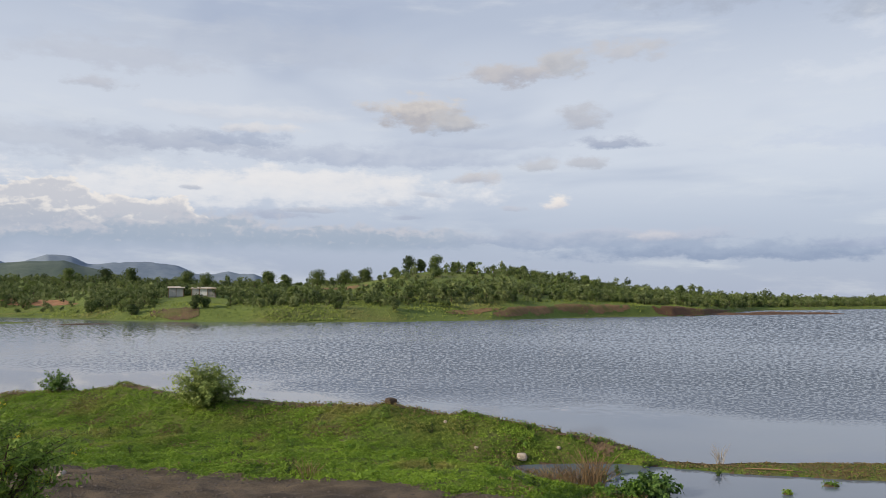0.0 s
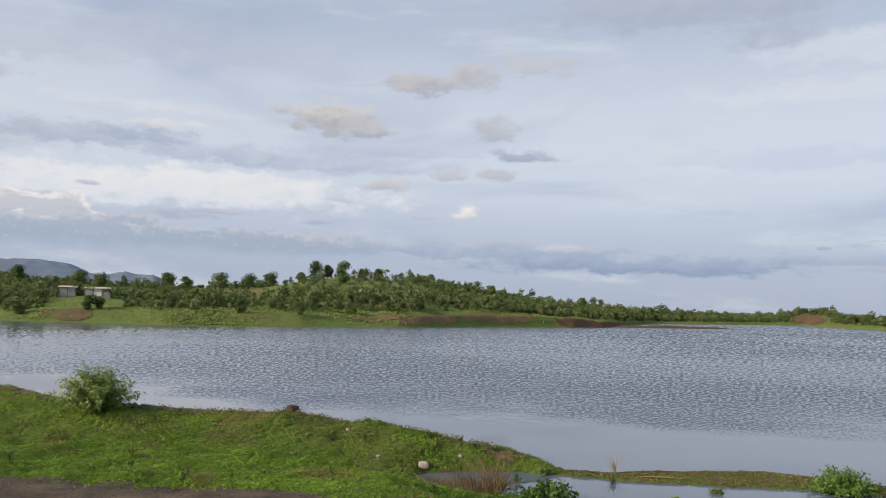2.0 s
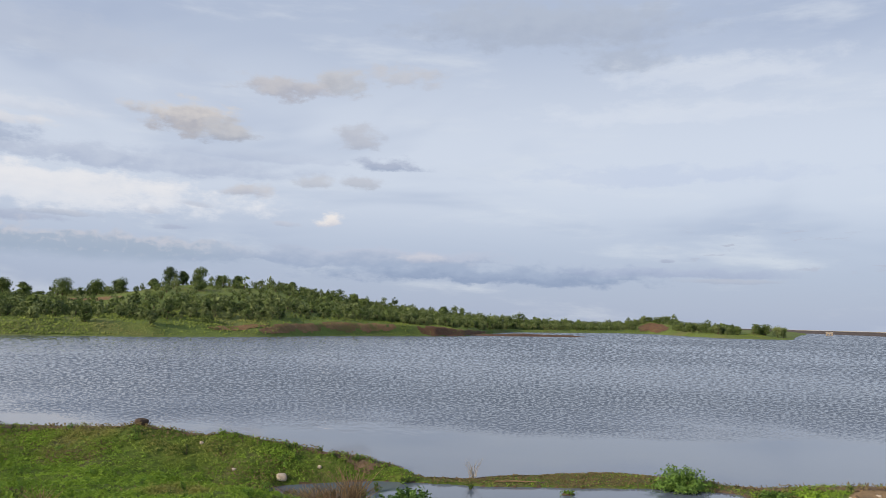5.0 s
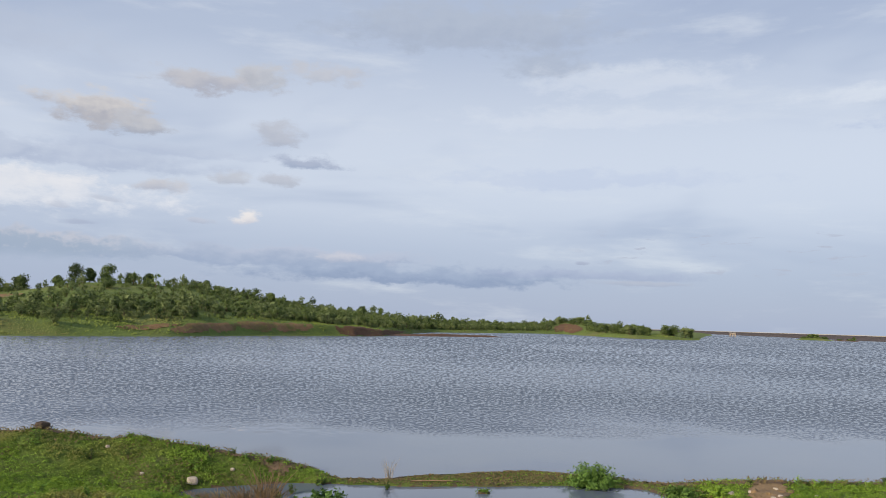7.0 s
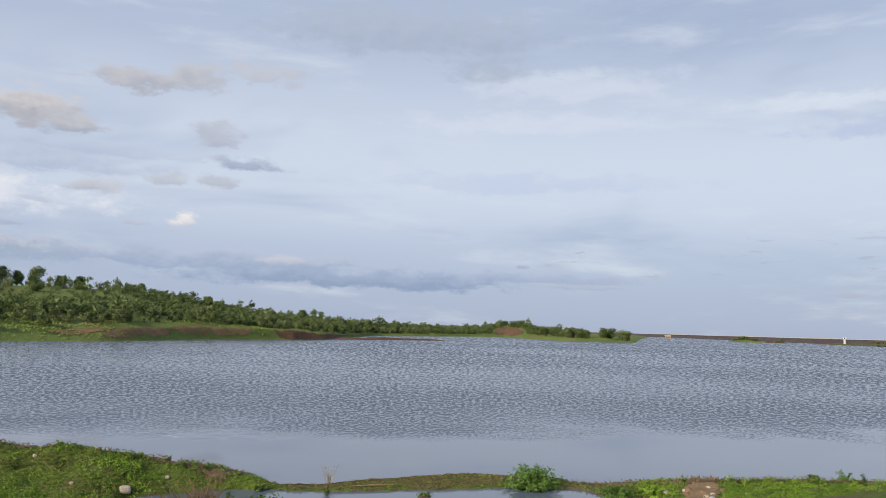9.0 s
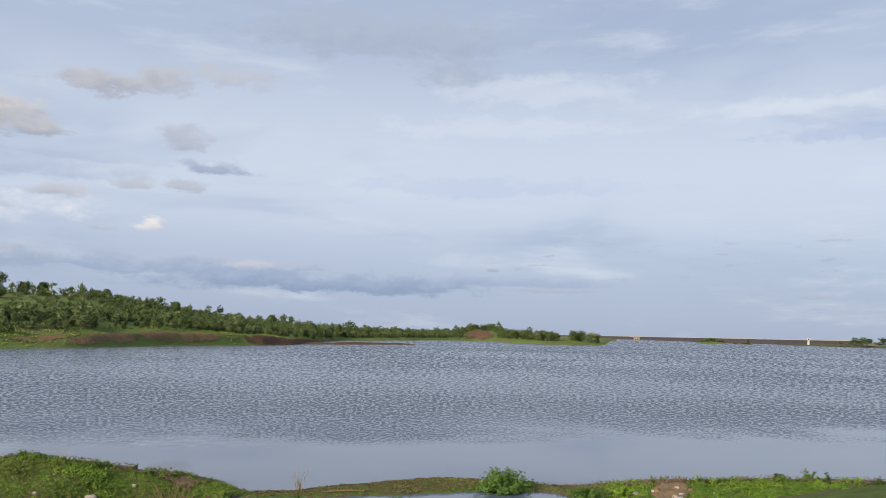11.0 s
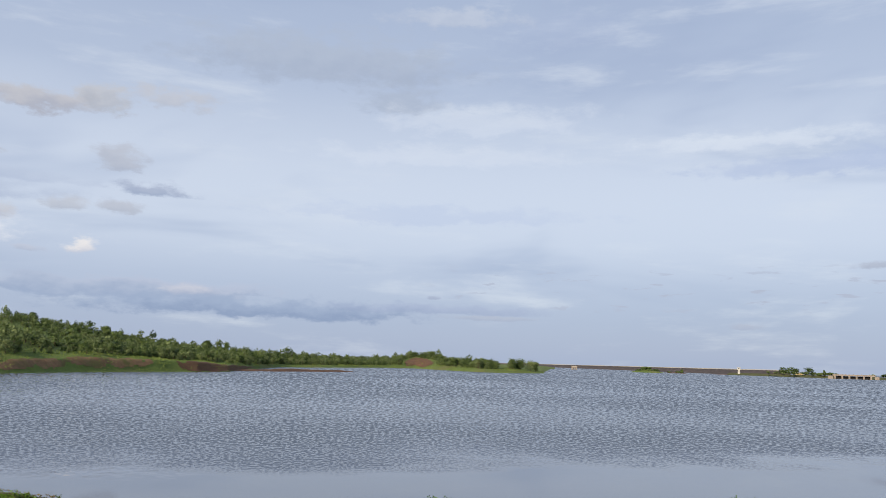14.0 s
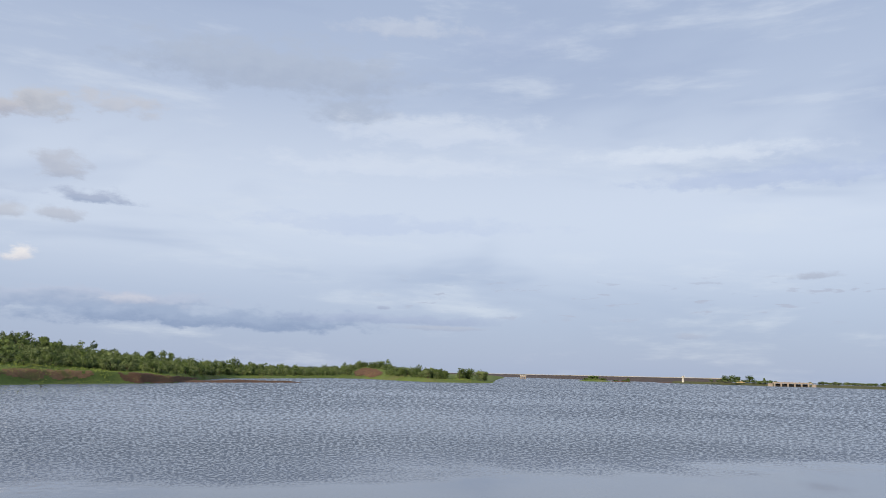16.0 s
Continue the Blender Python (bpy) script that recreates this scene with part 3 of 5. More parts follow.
wa = np.concatenate([np.arange(-180, -36, 6), np.arange(-36, 72, 0.15), np.arange(72, 181, 6)])
drop = np.concatenate([np.arange(0.178, 0.0120, -0.0009), [0.0105, 0.008, 0.005, 0.0025, EYE / 4700]])
wd = np.concatenate([[0.5, 10, 20], EYE / drop])
jitter = np.random.default_rng(3)
wd[4:-6] += jitter.uniform(-0.22, 0.22, len(wd) - 10) * np.gradient(wd)[4:-6]
A, D = np.meshgrid(wa, wd, indexing="ij")
X, Y = polar(A, D)
Z = np.zeros(A.shape)
for k, (size, tall) in enumerate(((0.13, 0.115), (0.27, 0.12), (0.9, 0.065), (4.0, 0.06))):
    turn = (0.6, 1.1, 0.35, 0.8)[k]
    u, v = X * math.cos(turn) + Y * math.sin(turn), Y * math.cos(turn) - X * math.sin(turn)
    Z += tall * (grain(u, v, size, 151 + k) - 0.5)
Z *= rippled(X, Y) * smooth(36.5, 35, np.abs(A - 18) - 17.5) * smooth(26.5, 31, D) * smooth(430, 330, D)
Z *= 0.25 * np.minimum(0.30 + D / 70, 3.2)
tagged(new("water", mesh_of("water", np.stack([X, Y, Z], 2).reshape(-1, 3), grid_faces(len(wa), len(wd))[:, ::-1], [M_water], True)),
       "grey-blue lake water with small wind ripples", "lake", kind="structure")
ring = [(4800 * math.sin(2 * math.pi * k / 64), 4800 * math.cos(2 * math.pi * k / 64)) for k in range(64)]
me = bpy.data.meshes.new("lake_bed")
me.from_pydata([(x, y, -3.0) for x, y in ring], [], [list(range(64))[::-1]])
me.materials.append(M_bed)
tagged(new("lake_bed", me), "brown silty lake bed under the water", "lake bed", kind="structure")

# ---------- far shore ----------
SHORE_AZ = [-75, -45, -29.5, -25, -22.5, -18, -11.6, -3.5, 3.6, 8.9, 13, 16.4, 18.5, 20, 22, 25, 29.6, 31.7, 34, 36.7, 39, 41.2, 41.8]
SHORE_D = [330, 250, 216, 192, 178, 167, 161, 165, 181, 207, 226, 241, 256, 300, 395, 428, 520, 530, 470, 423, 436, 462, 470]
BANK_H = [1.0, 1.0, 0.9, 1.0, 1.7, 2.8, 2.9, 2.9, 2.7, 3.3, 3.2, 2.8, 1.9, 1.1, 1.0, 1.0, 1.2, 1.4, 1.4, 1.5, 1.2, 0.3, -0.6]
TOP_AZ = [-75, -45, -30, -23, -19, -14, -11, -7, -4.5, -2.5, 1, 4.8, 9, 13, 17, 20.5, 24, 27.5, 30, 31.7, 33, 34.2, 36, 39, 41, 41.8]
TOP_Z = [14, 13, 11, 11, 10, 9.5, 9.5, 10.5, 12, 14.6, 15.2, 14.5, 11.6, 8.0, 6.2, 4.8, 3.8, 3.2, 5.0, 8.0, 8.0, 4.2, 3.4, 2.4, 0.5, -1]
TOP_D = [420, 380, 340, 330, 320, 310, 300, 290, 280, 285, 290, 295, 305, 320, 345, 400, 500, 600, 590, 575, 560, 520, 470, 470, 485, 540]


def far_z(az, s):
    """Height of the far land; s is the way in from the shore."""
    az, s = np.asarray(az, float), np.asarray(s, float)
    shore, bank = np.interp(az, SHORE_AZ, SHORE_D), np.interp(az, SHORE_AZ, BANK_H)
    top, reach = np.interp(az, TOP_AZ, TOP_Z), np.interp(az, TOP_AZ, TOP_D) - shore
    x, y = polar(az, shore + s)
    step = np.interp(az, [-30, -22, -17, 2, 5, 18, 24, 45], [16, 13, 12, 12, 6, 5, 8, 10])
    z = bank * smooth(-0.05, 1, s / step) + (top - bank) * np.clip((s - step) / np.maximum(reach - step, 6), 0, 1) ** 0.8
    z = z - np.clip((s - reach - 20) / 400, 0, 1) * (top - 2.5)
    z = z - 2.6 * smooth(40.8, 41.75, az)
    z = z + (lumps(x, y, 22, 61) - 0.5) * 1.6 * smooth(4, 30, s) + (lumps(x, y, 5, 66) - 0.5) * 0.5 * smooth(0.5, 6, s)
    return np.where(s < 0, np.maximum(0.12 * s, -2.4), z - 0.03)


def far_point(az, s):
    d = np.interp(az, SHORE_AZ, SHORE_D) + s
    x, y = polar(az, d)
    return x, y, far_z(az, s)


fa = np.concatenate([np.arange(-75, -34, 1.5), np.arange(-34, 41.9, 0.2)])
fs = np.concatenate([[-25, -10, -4, -1.5], np.arange(0, 16, 0.8), np.arange(16, 60, 2.2), np.arange(60, 220, 7), [230, 260, 300, 400, 600, 1000, 2000, 3500]])
A, S = np.meshgrid(fa, fs, indexing="ij")
fx, fy, fz = far_point(A, S)
tagged(new("far_shore", mesh_of("far_shore", np.stack([fx, fy, fz], 2).reshape(-1, 3), grid_faces(len(fa), len(fs))[:, ::-1], [M_meadow], True)),
       "green meadow hill across the lake with a grassy bank", "hill", kind="structure")


def soil_patch(az0, az1, s0, s1, seed, mat, label, cut=0.75, lift=0.10):
    """Bare ground laid on the far land with a ragged outline."""
    n, m = max(int((az1 - az0) * 10), 8), max(int((s1 - s0) / 0.45), 6)
    A, S = np.meshgrid(np.linspace(az0, az1, n), np.linspace(s0, s1, m), indexing="ij")
    x, y, z = far_point(A, S)
    u, v = np.abs(A - (az0 + az1) / 2) / (az1 - az0) * 2, np.abs(S - (s0 + s1) / 2) / (s1 - s0) * 2
    field = 1 - (u ** 2.5 + v ** 2.5) + 1.3 * (lumps(x, y, 5.0, seed) - 0.5) + 0.7 * (lumps(x, y, 1.6, seed + 2) - 0.5)
    F = grid_faces(n, m)[:, ::-1]
    keep = field.ravel()[F].min(1) > cut * 0.5
    z = z + lift + 0.35 * (lumps(x, y, 1.8, seed + 4) - 0.5) * smooth(0, 0.5, field)
    used = np.unique(F[keep])
    index = np.zeros(x.size, int)
    index[used] = np.arange(len(used))
    me = mesh_of("soil_patch", np.stack([x, y, z], 2).reshape(-1, 3)[used], index[F[keep]], [mat], True)
    tagged(new("soil_patch", me), label, "bare soil", kind="structure")


soil_patch(3.0, 8.8, 1.2, 6.5, 3, M_red, "reddish eroded soil bank above the waterline")
soil_patch(7.2, 15.0, 1.2, 7.5, 5, M_red, "reddish eroded soil bank above the waterline")
soil_patch(15.0, 20.4, -0.6, 8.0, 8, M_red_wet, "dark red eroded soil bank at the water", cut=0.2)
soil_patch(-0.5, 5.0, 5.0, 9.5, 11, M_red, "pale bare earth track above the shore")
soil_patch(-30.2, -24.8, 27, 45, 13, M_orange, "orange bare soil cutting among shrubs", cut=0.3)
soil_patch(-20.6, -17.2, 2.0, 13.0, 15, M_slope, "brown bare soil slope below the shed", cut=0.3)
soil_patch(-10.5, -5.2, 72, 98, 17, M_red, "brown fallow field on the hill", cut=0.3)
soil_patch(30.7, 33.2, 5, 42, 19, M_red_wet, "red bare soil slope on the headland", cut=0.2, lift=0.25)


def low_bar(name, az0, az1, d0, d1, width, height, mat, label):
    """A low bar of earth that just clears the water."""
    n, m = 60, 13
    t = np.linspace(0, 1, n)
    u = np.linspace(-1, 1, m)
    T, U = np.meshgrid(t, u, indexing="ij")
    az, d = az0 + (az1 - az0) * T, d0 + (d1 - d0) * T
    wide = width * np.sin(np.pi * np.clip(T, 0.01, 0.99)) ** 0.5 * (0.8 + 0.4 * grain(T * 9, 0 * T, 1, 81))
    x, y = polar(az, d + U * wide / 2)
    z = height * (1 - U ** 2) * (0.6 + 0.8 * lumps(x, y, 6, 83)) * np.sin(np.pi * np.clip(T, 0.02, 0.98)) ** 0.4 - 0.12
    me = mesh_of(name, np.stack([x, y, z], 2).reshape(-1, 3), grid_faces(n, m)[:, ::-1], [mat], True)
    return tagged(new(name, me), label, "sandbar", kind="structure")


low_bar("sandbar", 18.0, 27.2, 268, 314, 13, 0.95, M_red_wet, "low reddish spit reaching into the lake")
low_bar("sandbar", -34, -27.3, 172, 168, 7, 0.40, M_meadow, "low green sandbar at the lake edge")
low_bar("sandbar", -26.3, -22.6, 155, 157, 2.2, 0.32, M_mud, "thin dark mudbank barely above the water")


# ---------- trees ----------
def crown_mesh(name, r, wide, low, high, lobes, leaves, leaf, mat, lean=0.25):
    """Leaf clumps gathered in uneven lobes between two heights."""
    at, out = [], []
    per = leaves // lobes
    for k in range(lobes):
        f = r.uniform(0, 1)
        h = low + (high - low) * (0.12 + 0.76 * f)
        a, d = r.uniform(0, 2 * math.pi), wide * r.uniform(0.05, 0.55) * (1.05 - 0.55 * abs(f - 0.4))
        c = np.array([math.cos(a) * d, math.sin(a) * d, h])
        size = np.array([wide * r.uniform(0.32, 0.52), wide * r.uniform(0.32, 0.52), (high - low) * r.uniform(0.16, 0.27)])
        v = r.normal(size=(per, 3))
        v /= np.linalg.norm(v, axis=1)[:, None]
        at.append(c + v * size * (r.uniform(0.35, 1.08, per) ** 0.5)[:, None])
        o = v + np.array([0, 0, 0.35])
        out.append(o / np.linalg.norm(o, axis=1)[:, None])
    at, out = np.concatenate(at), np.concatenate(out)
    at[:, 2] = np.maximum(at[:, 2], low * 0.8)
    v, f = leaf_quads(at, leaf * r.uniform(0.6, 1.3, len(at)), out, 0.5, 0.8, r)
    return mesh_of(name, v, f, [mat])


def trunk_mesh(name, r, height, thick, limbs, mat=None):
    pieces = []
    bend = [r.normal(0, height * 0.03), r.normal(0, height * 0.03)]
    pieces.append(tube([(0, 0, -0.3), (bend[0] * 0.4, bend[1] * 0.4, height * 0.4), (bend[0], bend[1], height * 0.85)], [thick * 1.35, thick, thick * 0.35], 6))
    for k in range(limbs):
        a, h = 2 * math.pi * (k + r.uniform(0, 0.6)) / limbs, height * r.uniform(0.3, 0.55)
        ln = height * r.uniform(0.25, 0.42)
        pieces.append(tube([(bend[0] * 0.5, bend[1] * 0.5, h), (math.cos(a) * ln * 0.5, math.sin(a) * ln * 0.5, h + ln * 0.45),
                            (math.cos(a) * ln, math.sin(a) * ln, h + ln * 0.8)], [thick * 0.55, thick * 0.4, thick * 0.12], 5))
    v, f = joined(pieces)
    return mesh_of(name, v, f, [mat or M_bark], True)


def make_tree(name, label, cat, r, height, wide, low, lobes, leaves, leaf, mat, thick, limbs=4, group=""):
    root = tagged(new(name), label, cat, group)
    part("trunk", trunk_mesh("trunk", r, height, thick, limbs), root)
    part("crown", crown_mesh("crown", r, wide, low, height, lobes, leaves, leaf, mat), root)
    return root


FAR_KINDS = []
for k in range(12):
    r = np.random.default_rng(100 + k)
    mat = (L_tree, L_tree_pale, L_tree_deep, L_tree_pale)[k % 4]
    word = ("green", "pale green", "dark green", "pale green")[k % 4]
    if k < 8:
        FAR_KINDS.append(("tree", word + " leafy tree on the lakeside slope", "tree", r, 3.6, 1.95, 0.35, 9, 400, 0.19, mat, 0.12))
    else:
        FAR_KINDS.append(("shrub", word + " rounded shrub on the lakeside slope", "shrub", r, 2.0, 1.7, 0.05, 8, 230, 0.18, mat, 0.06))
far_base = [make_tree(n, l, c, r, h, w, lo, lb, lv, lf, m, th, group="trees on the far shore" if n == "tree" else "shrubs on the far shore")
            for n, l, c, r, h, w, lo, lb, lv, lf, m, th in FAR_KINDS]


def wooded(az, s):
    """How thickly the far land is grown, 0 to 1."""
    az, s = np.asarray(az, float), np.asarray(s, float)
    x, y = polar(az, np.interp(az, SHORE_AZ, SHORE_D) + s)
    reach = np.interp(az, TOP_AZ, TOP_D) - np.interp(az, SHORE_AZ, SHORE_D)
    start = np.interp(az, [-40, -29, -23, -18, -10, 0, 4, 14, 20, 30, 36, 41], [13, 17, 13, 15, 15, 14, 13, 12, 11, 14, 16, 14])
    belt = smooth(start - 2, start + 2, s) * (1 - 0.85 * smooth(start + 18, start + 42, s)) * (0.55 + 0.45 * smooth(0.35, 0.5, lumps(x, y, 12, 93)))
    n = lumps(x, y, 26, 91)
    slope = smooth(start, start + 8, s) * smooth(0.38, 0.60, n)
    rim = smooth(reach * 0.72, reach * 0.92, s) * np.interp(az, [-40, -14, -11, -3, 3, 7, 12, 40], [0.9, 0.8, 0.30, 0.30, 0.6, 1, 1, 1])
    open_field = (1 - smooth(66, 72, s) * (1 - smooth(104, 112, s)) * smooth(-13, -11, az) * (1 - smooth(-4.5, -2.5, az)))
    summit = 1 - 0.5 * smooth(75, 90, s) * smooth(-4.5, -3, az) * (1 - smooth(1.5, 5, az)) * (1 - smooth(118, 126, s))
    right = np.interp(az, [1, 6, 12, 20], [0, 0.5, 0.65, 0.75]) * smooth(start, start + 6, s) * (0.15 + 0.85 * smooth(0.42, 0.54, lumps(x, y, 9, 97)))
    clear = 1 - ((az > 30.7) & (az < 33.2) & (s < 42))
    clear = clear * (1 - smooth(33.5, 34.5, az) * (1 - smooth(0.47, 0.58, lumps(x, y, 17, 95))))
    clear = clear * (1 - ((az > 37.6) & (az < 38.4))) * (1 - 1.0 * ((az > 34.0) & (s < 13)))
    lot = 1 - 0.85 * ((az > -30.5) & (az < -24.6) & (s < 46) & (s > 17))
    lot = lot - 1.0 * ((az > -20.2) & (az < -15.2) & (s < 40) & (s > 14))
    d = np.maximum(np.maximum(belt * (0.5 + 0.5 * smooth(0.40, 0.52, lumps(x, y, 8, 98))), np.interp(az, [-12, -4], [0.9, 0.6]) * slope), np.maximum(rim, right)) * open_field * summit * clear * lot
    return d * (s < reach + 10) * (az < 40.6)


r = np.random.default_rng(5)
spots = []
tries = 0
while len(spots) < 6400 and tries < 220000:
    tries += 1
    az = r.uniform(-33, 41)
    shore = float(np.interp(az, SHORE_AZ, SHORE_D))
    s = r.uniform(6, float(np.interp(az, TOP_AZ, TOP_D)) - shore + 10)
    if r.uniform() > float(wooded(az, s)):
        continue
    if r.uniform() > (shore + s) / 330.0 * np.interp(az, [-14, -6, 2, 15, 22, 28], [2.2, 1.1, 0.92, 0.90, 1.0, 0.85]):
        continue
    x, y, z = far_point(az, s)
    if z < 0.6:
        continue
    spots.append((float(s), az, float(x), float(y), float(z)))
spots.sort()
single = 290
crowd = []
for i, (s, az, x, y, z) in enumerate(spots):
    far = math.hypot(x, y)
    k = int(r.integers(0, 12))
    if az > 3 and k >= 8 and r.uniform() < 0.5:
        k -= 8
    grow = (0.39 + 0.62 * r.uniform() ** 1.6) * (1.0 if s > 22 else 0.85) * float(np.interp(far, [200, 320, 480], [0.95, 1.0, 1.2]))
    grow *= float(np.interp(az, [-14, -6], [0.90, 1.0]))
    grow *= (1.5 if r.uniform() < 0.08 else 1.0) * (1.06 if 0 < az < 28 else 1.0)
    high = s / float(np.interp(az, TOP_AZ, TOP_D) - np.interp(az, SHORE_AZ, SHORE_D))
    grow *= float(np.interp(high, [0.25, 0.4, 0.7, 0.95], [1.10, 0.80, 0.75, 0.95])) if az < 18 else 1.0
    m = pose(x, y, z - 0.05, 0, 0, r.uniform(0, 360)) @ Matrix.Diagonal((grow * r.uniform(0.85, 1.2), grow * r.uniform(0.85, 1.2), grow, 1))
    if i < single:
        ob = copy_thing(far_base[k], m)
        ob.matrix_basis = m
    else:
        crowd.append((k, m))
# the woods behind, too many to count
arrays = []
for k, b in enumerate(far_base):
    low = crown_mesh("low_crown", np.random.default_rng(600 + k), FAR_KINDS[k][5], FAR_KINDS[k][6], FAR_KINDS[k][4], 8, 88, 0.30 if k < 8 else 0.26, L_tree)
    tr = [o.data for o in b.children if o.name.startswith("trunk")][0]
    got = []
    for me in (low, tr):
        v = np.empty(len(me.vertices) * 3, np.float32)
        me.vertices.foreach_get("co", v)
        f = np.empty(len(me.loops), np.int32)
        me.loops.foreach_get("vertex_index", f)
        got += [v.reshape(-1, 3), f.reshape(-1, 4)]
    got[2], got[3] = got[2][:12], got[3][:6]
    arrays.append(got)
    bpy.data.meshes.remove(low)
for slot, mat in enumerate((L_tree, L_tree_pale, L_tree_deep)):
    pieces = []
    for k, m in crowd:
        if (0, 1, 2, 1)[k % 4] != slot:
            continue
        a = np.array(m)
        pieces.append((arrays[k][0] @ a[:3, :3].T + a[:3, 3], arrays[k][1]))
    v, f = joined(pieces)
    tagged(new("woodland", mesh_of("woodland", v, f, [mat])), "dense scrub woodland covering the hill across the lake", "woodland", kind="stuff")
pieces = [(arrays[k][2] @ np.array(m)[:3, :3].T + np.array(m)[:3, 3], arrays[k][3]) for k, m in crowd]
v, f = joined(pieces)
tagged(new("woodland_trunks", mesh_of("woodland_trunks", v, f, [M_bark])), "brown trunks of the scrub woodland on the hill", "tree trunks", kind="stuff")
for k, b in enumerate(far_base):
    x, y, z = far_point(-31.5 + k * 0.35, 30.0 + 3 * (k % 3))
    b.matrix_basis = pose(float(x), float(y), float(z) - 0.05)

# rough grass and low growth on the far bank and hill
r = np.random.default_rng(15)
n = 90000
az = r.uniform(-33, 41, n)
s = np.where(r.uniform(size=n) < 0.55, r.uniform(0.2, 26, n), r.uniform(10, 150, n))
x, y, z = far_point(az, s)
ok = (z > 0.12) & (s < np.interp(az, TOP_AZ, TOP_D) - np.interp(az, SHORE_AZ, SHORE_D) + 10) & (r.uniform(size=n) < 0.25 + 0.75 * smooth(0.35, 0.6, lumps(x, y, 7, 181)))
x, y, z = x[ok], y[ok], z[ok]
big = 0.07 + 0.24 * r.uniform(size=len(x)) ** 2 * (0.5 + 0.8 * smooth(0.45, 0.7, lumps(x, y, 11, 185)))
v, f = leaf_quads(np.stack([x, y, z + big * 0.6], 1), big, np.tile(np.array([[-0.25, -0.5, 0.6]]), (len(x), 1)), 0.5, 0.7, r)
tagged(new("far_grass", mesh_of("far_grass", v, f, [L_tuft])), "rough green grass tufts on the far bank", "grass", kind="stuff")

# tall trees standing out on the skyline: azimuth, way in, height, half width, kind
SKYLINE = [(-3.5, 119, 3.6, 2.0, 2), (-2.52, 120, 7.0, 2.7, 2), (-1.62, 120, 5.4, 2.0, 2), (-0.58, 122, 7.0, 3.0, 0), (0.95, 122, 4.4, 2.8, 0), (2.05, 122, 4.8, 2.0, 2),
           (-9.15, 116, 6.4, 3.4, 2), (-7.1, 112, 5.6, 3.0, 0), (-5.7, 113, 5.2, 2.6, 2), (-12.6, 112, 6.0, 2.6, 2), (-11.4, 118, 4.8, 2.0, 0), (-0.55, 86, 3.4, 2.6, 2),
           (5.9, 108, 4.2, 1.6, 2), (10.4, 92, 4.2, 1.8, 0), (16.9, 84, 5.2, 2.0, 2), (-18.2, 130, 6.0, 3.0, 2), (-16.9, 128, 5.4, 2.6, 2), (-21.8, 128, 6.4, 2.8, 0), (-23.4, 126, 6.0, 2.8, 2),
           (-25.6, 120, 5.4, 2.8, 0), (36.3, 22, 5.2, 3.0, 1), (40.05, 20, 6.4, 3.4, 1), (39.3, 22, 7.0, 3.6, 0), (40.4, 20, 5.8, 2.8, 0), (38.75, 22, 6.2, 2.8, 2), (37.1, 24, 5.4, 2.6, 2), (35.4, 24, 5.6, 3.0, 2), (34.4, 22, 5.8, 3.4, 0), (37.5, 22, 5.0, 2.6, 0)]
BANKSIDE = [(-21.7, 7, 2.4, 2.0, 2), (-17.5, 10, 3.2, 2.0, 2), (-16.9, 12, 2.6, 1.8, 2), (-10.8, 11, 2.6, 1.7, 1), (-7.7, 10, 3.3, 1.8, 0), (-3.6, 9, 3.9, 1.8, 1), (-13.2, 12, 2.2, 1.7, 1), (0.2, 12, 2.4, 1.8, 2), (-24.2, 12, 3.2, 2.0, 0)]
for i, (az, s, h, w, k) in enumerate(SKYLINE):
    r = np.random.default_rng(300 + i)
    t = make_tree("tree", ("tall green tree on the hilltop skyline", "pale green tree on the headland", "tall dark green tree on the hilltop skyline")[k], "tree", r, h * 0.95, w * 1.35, h * 0.12, 24, 1900,
                  0.21, (L_tree, L_tree_pale, L_tree_deep)[k], 0.17, 5, "tall trees on the skyline")
    x, y, z = far_point(az, s)
    t.matrix_basis = pose(float(x), float(y), float(z) - 0.1)
for i, (az, s, h, w, k) in enumerate(BANKSIDE):
    r = np.random.default_rng(400 + i)
    t = make_tree("shrub", ("green shrub standing alone on the grassy far bank", "pale green shrub standing alone on the far bank", "dark round shrub on the grassy far bank")[k], "shrub", r, h, w, h * 0.08, 12, 900, 0.17,
                  (L_tree, L_tree_pale, L_tree_deep)[k], 0.10, 4, "shrubs on the far bank")
    x, y, z = far_point(az, s)
    t.matrix_basis = pose(float(x), float(y), float(z) - 0.1)
# slender palm on the headland
x, y, z = far_point(38.55, 18)
palm = tagged(new("palm_tree"), "slender palm rising over the headland trees", "palm tree")
v, f = tube([(0, 0, -0.2), (0.1, 0, 4), (0.05, 0, 8.3)], [0.16, 0.12, 0.09], 7)
part("trunk", mesh_of("trunk", v, f, [M_bark], True), palm)
fr = []
r = np.random.default_rng(9)
for k in range(16):
    a, l = 2 * math.pi * k / 16, r.uniform(1.1, 1.6)
    c, sn = math.cos(a), math.sin(a)
    lift = r.uniform(-0.2, 0.9)
    for side in (-1, 1):
        fr.append((np.array([(0, 0, 8.3), (c * l * 0.5 - sn * 0.28 * side, sn * l * 0.5 + c * 0.28 * side, 8.3 + 0.35 * lift), (c * l, sn * l, 8.3 + lift * 0.5 - 0.5),
                             (c * l * 0.5, sn * l * 0.5, 8.42 + 0.4 * lift)]), np.array([[0, 1, 2, 3]])))
v, f = joined(fr)
part("crown", mesh_of("crown", v, f, [L_tree_deep]), palm)
palm.matrix_basis = pose(float(x), float(y), float(z) - 0.1) @ Matrix.Diagonal((0.8, 0.8, 0.74, 1))


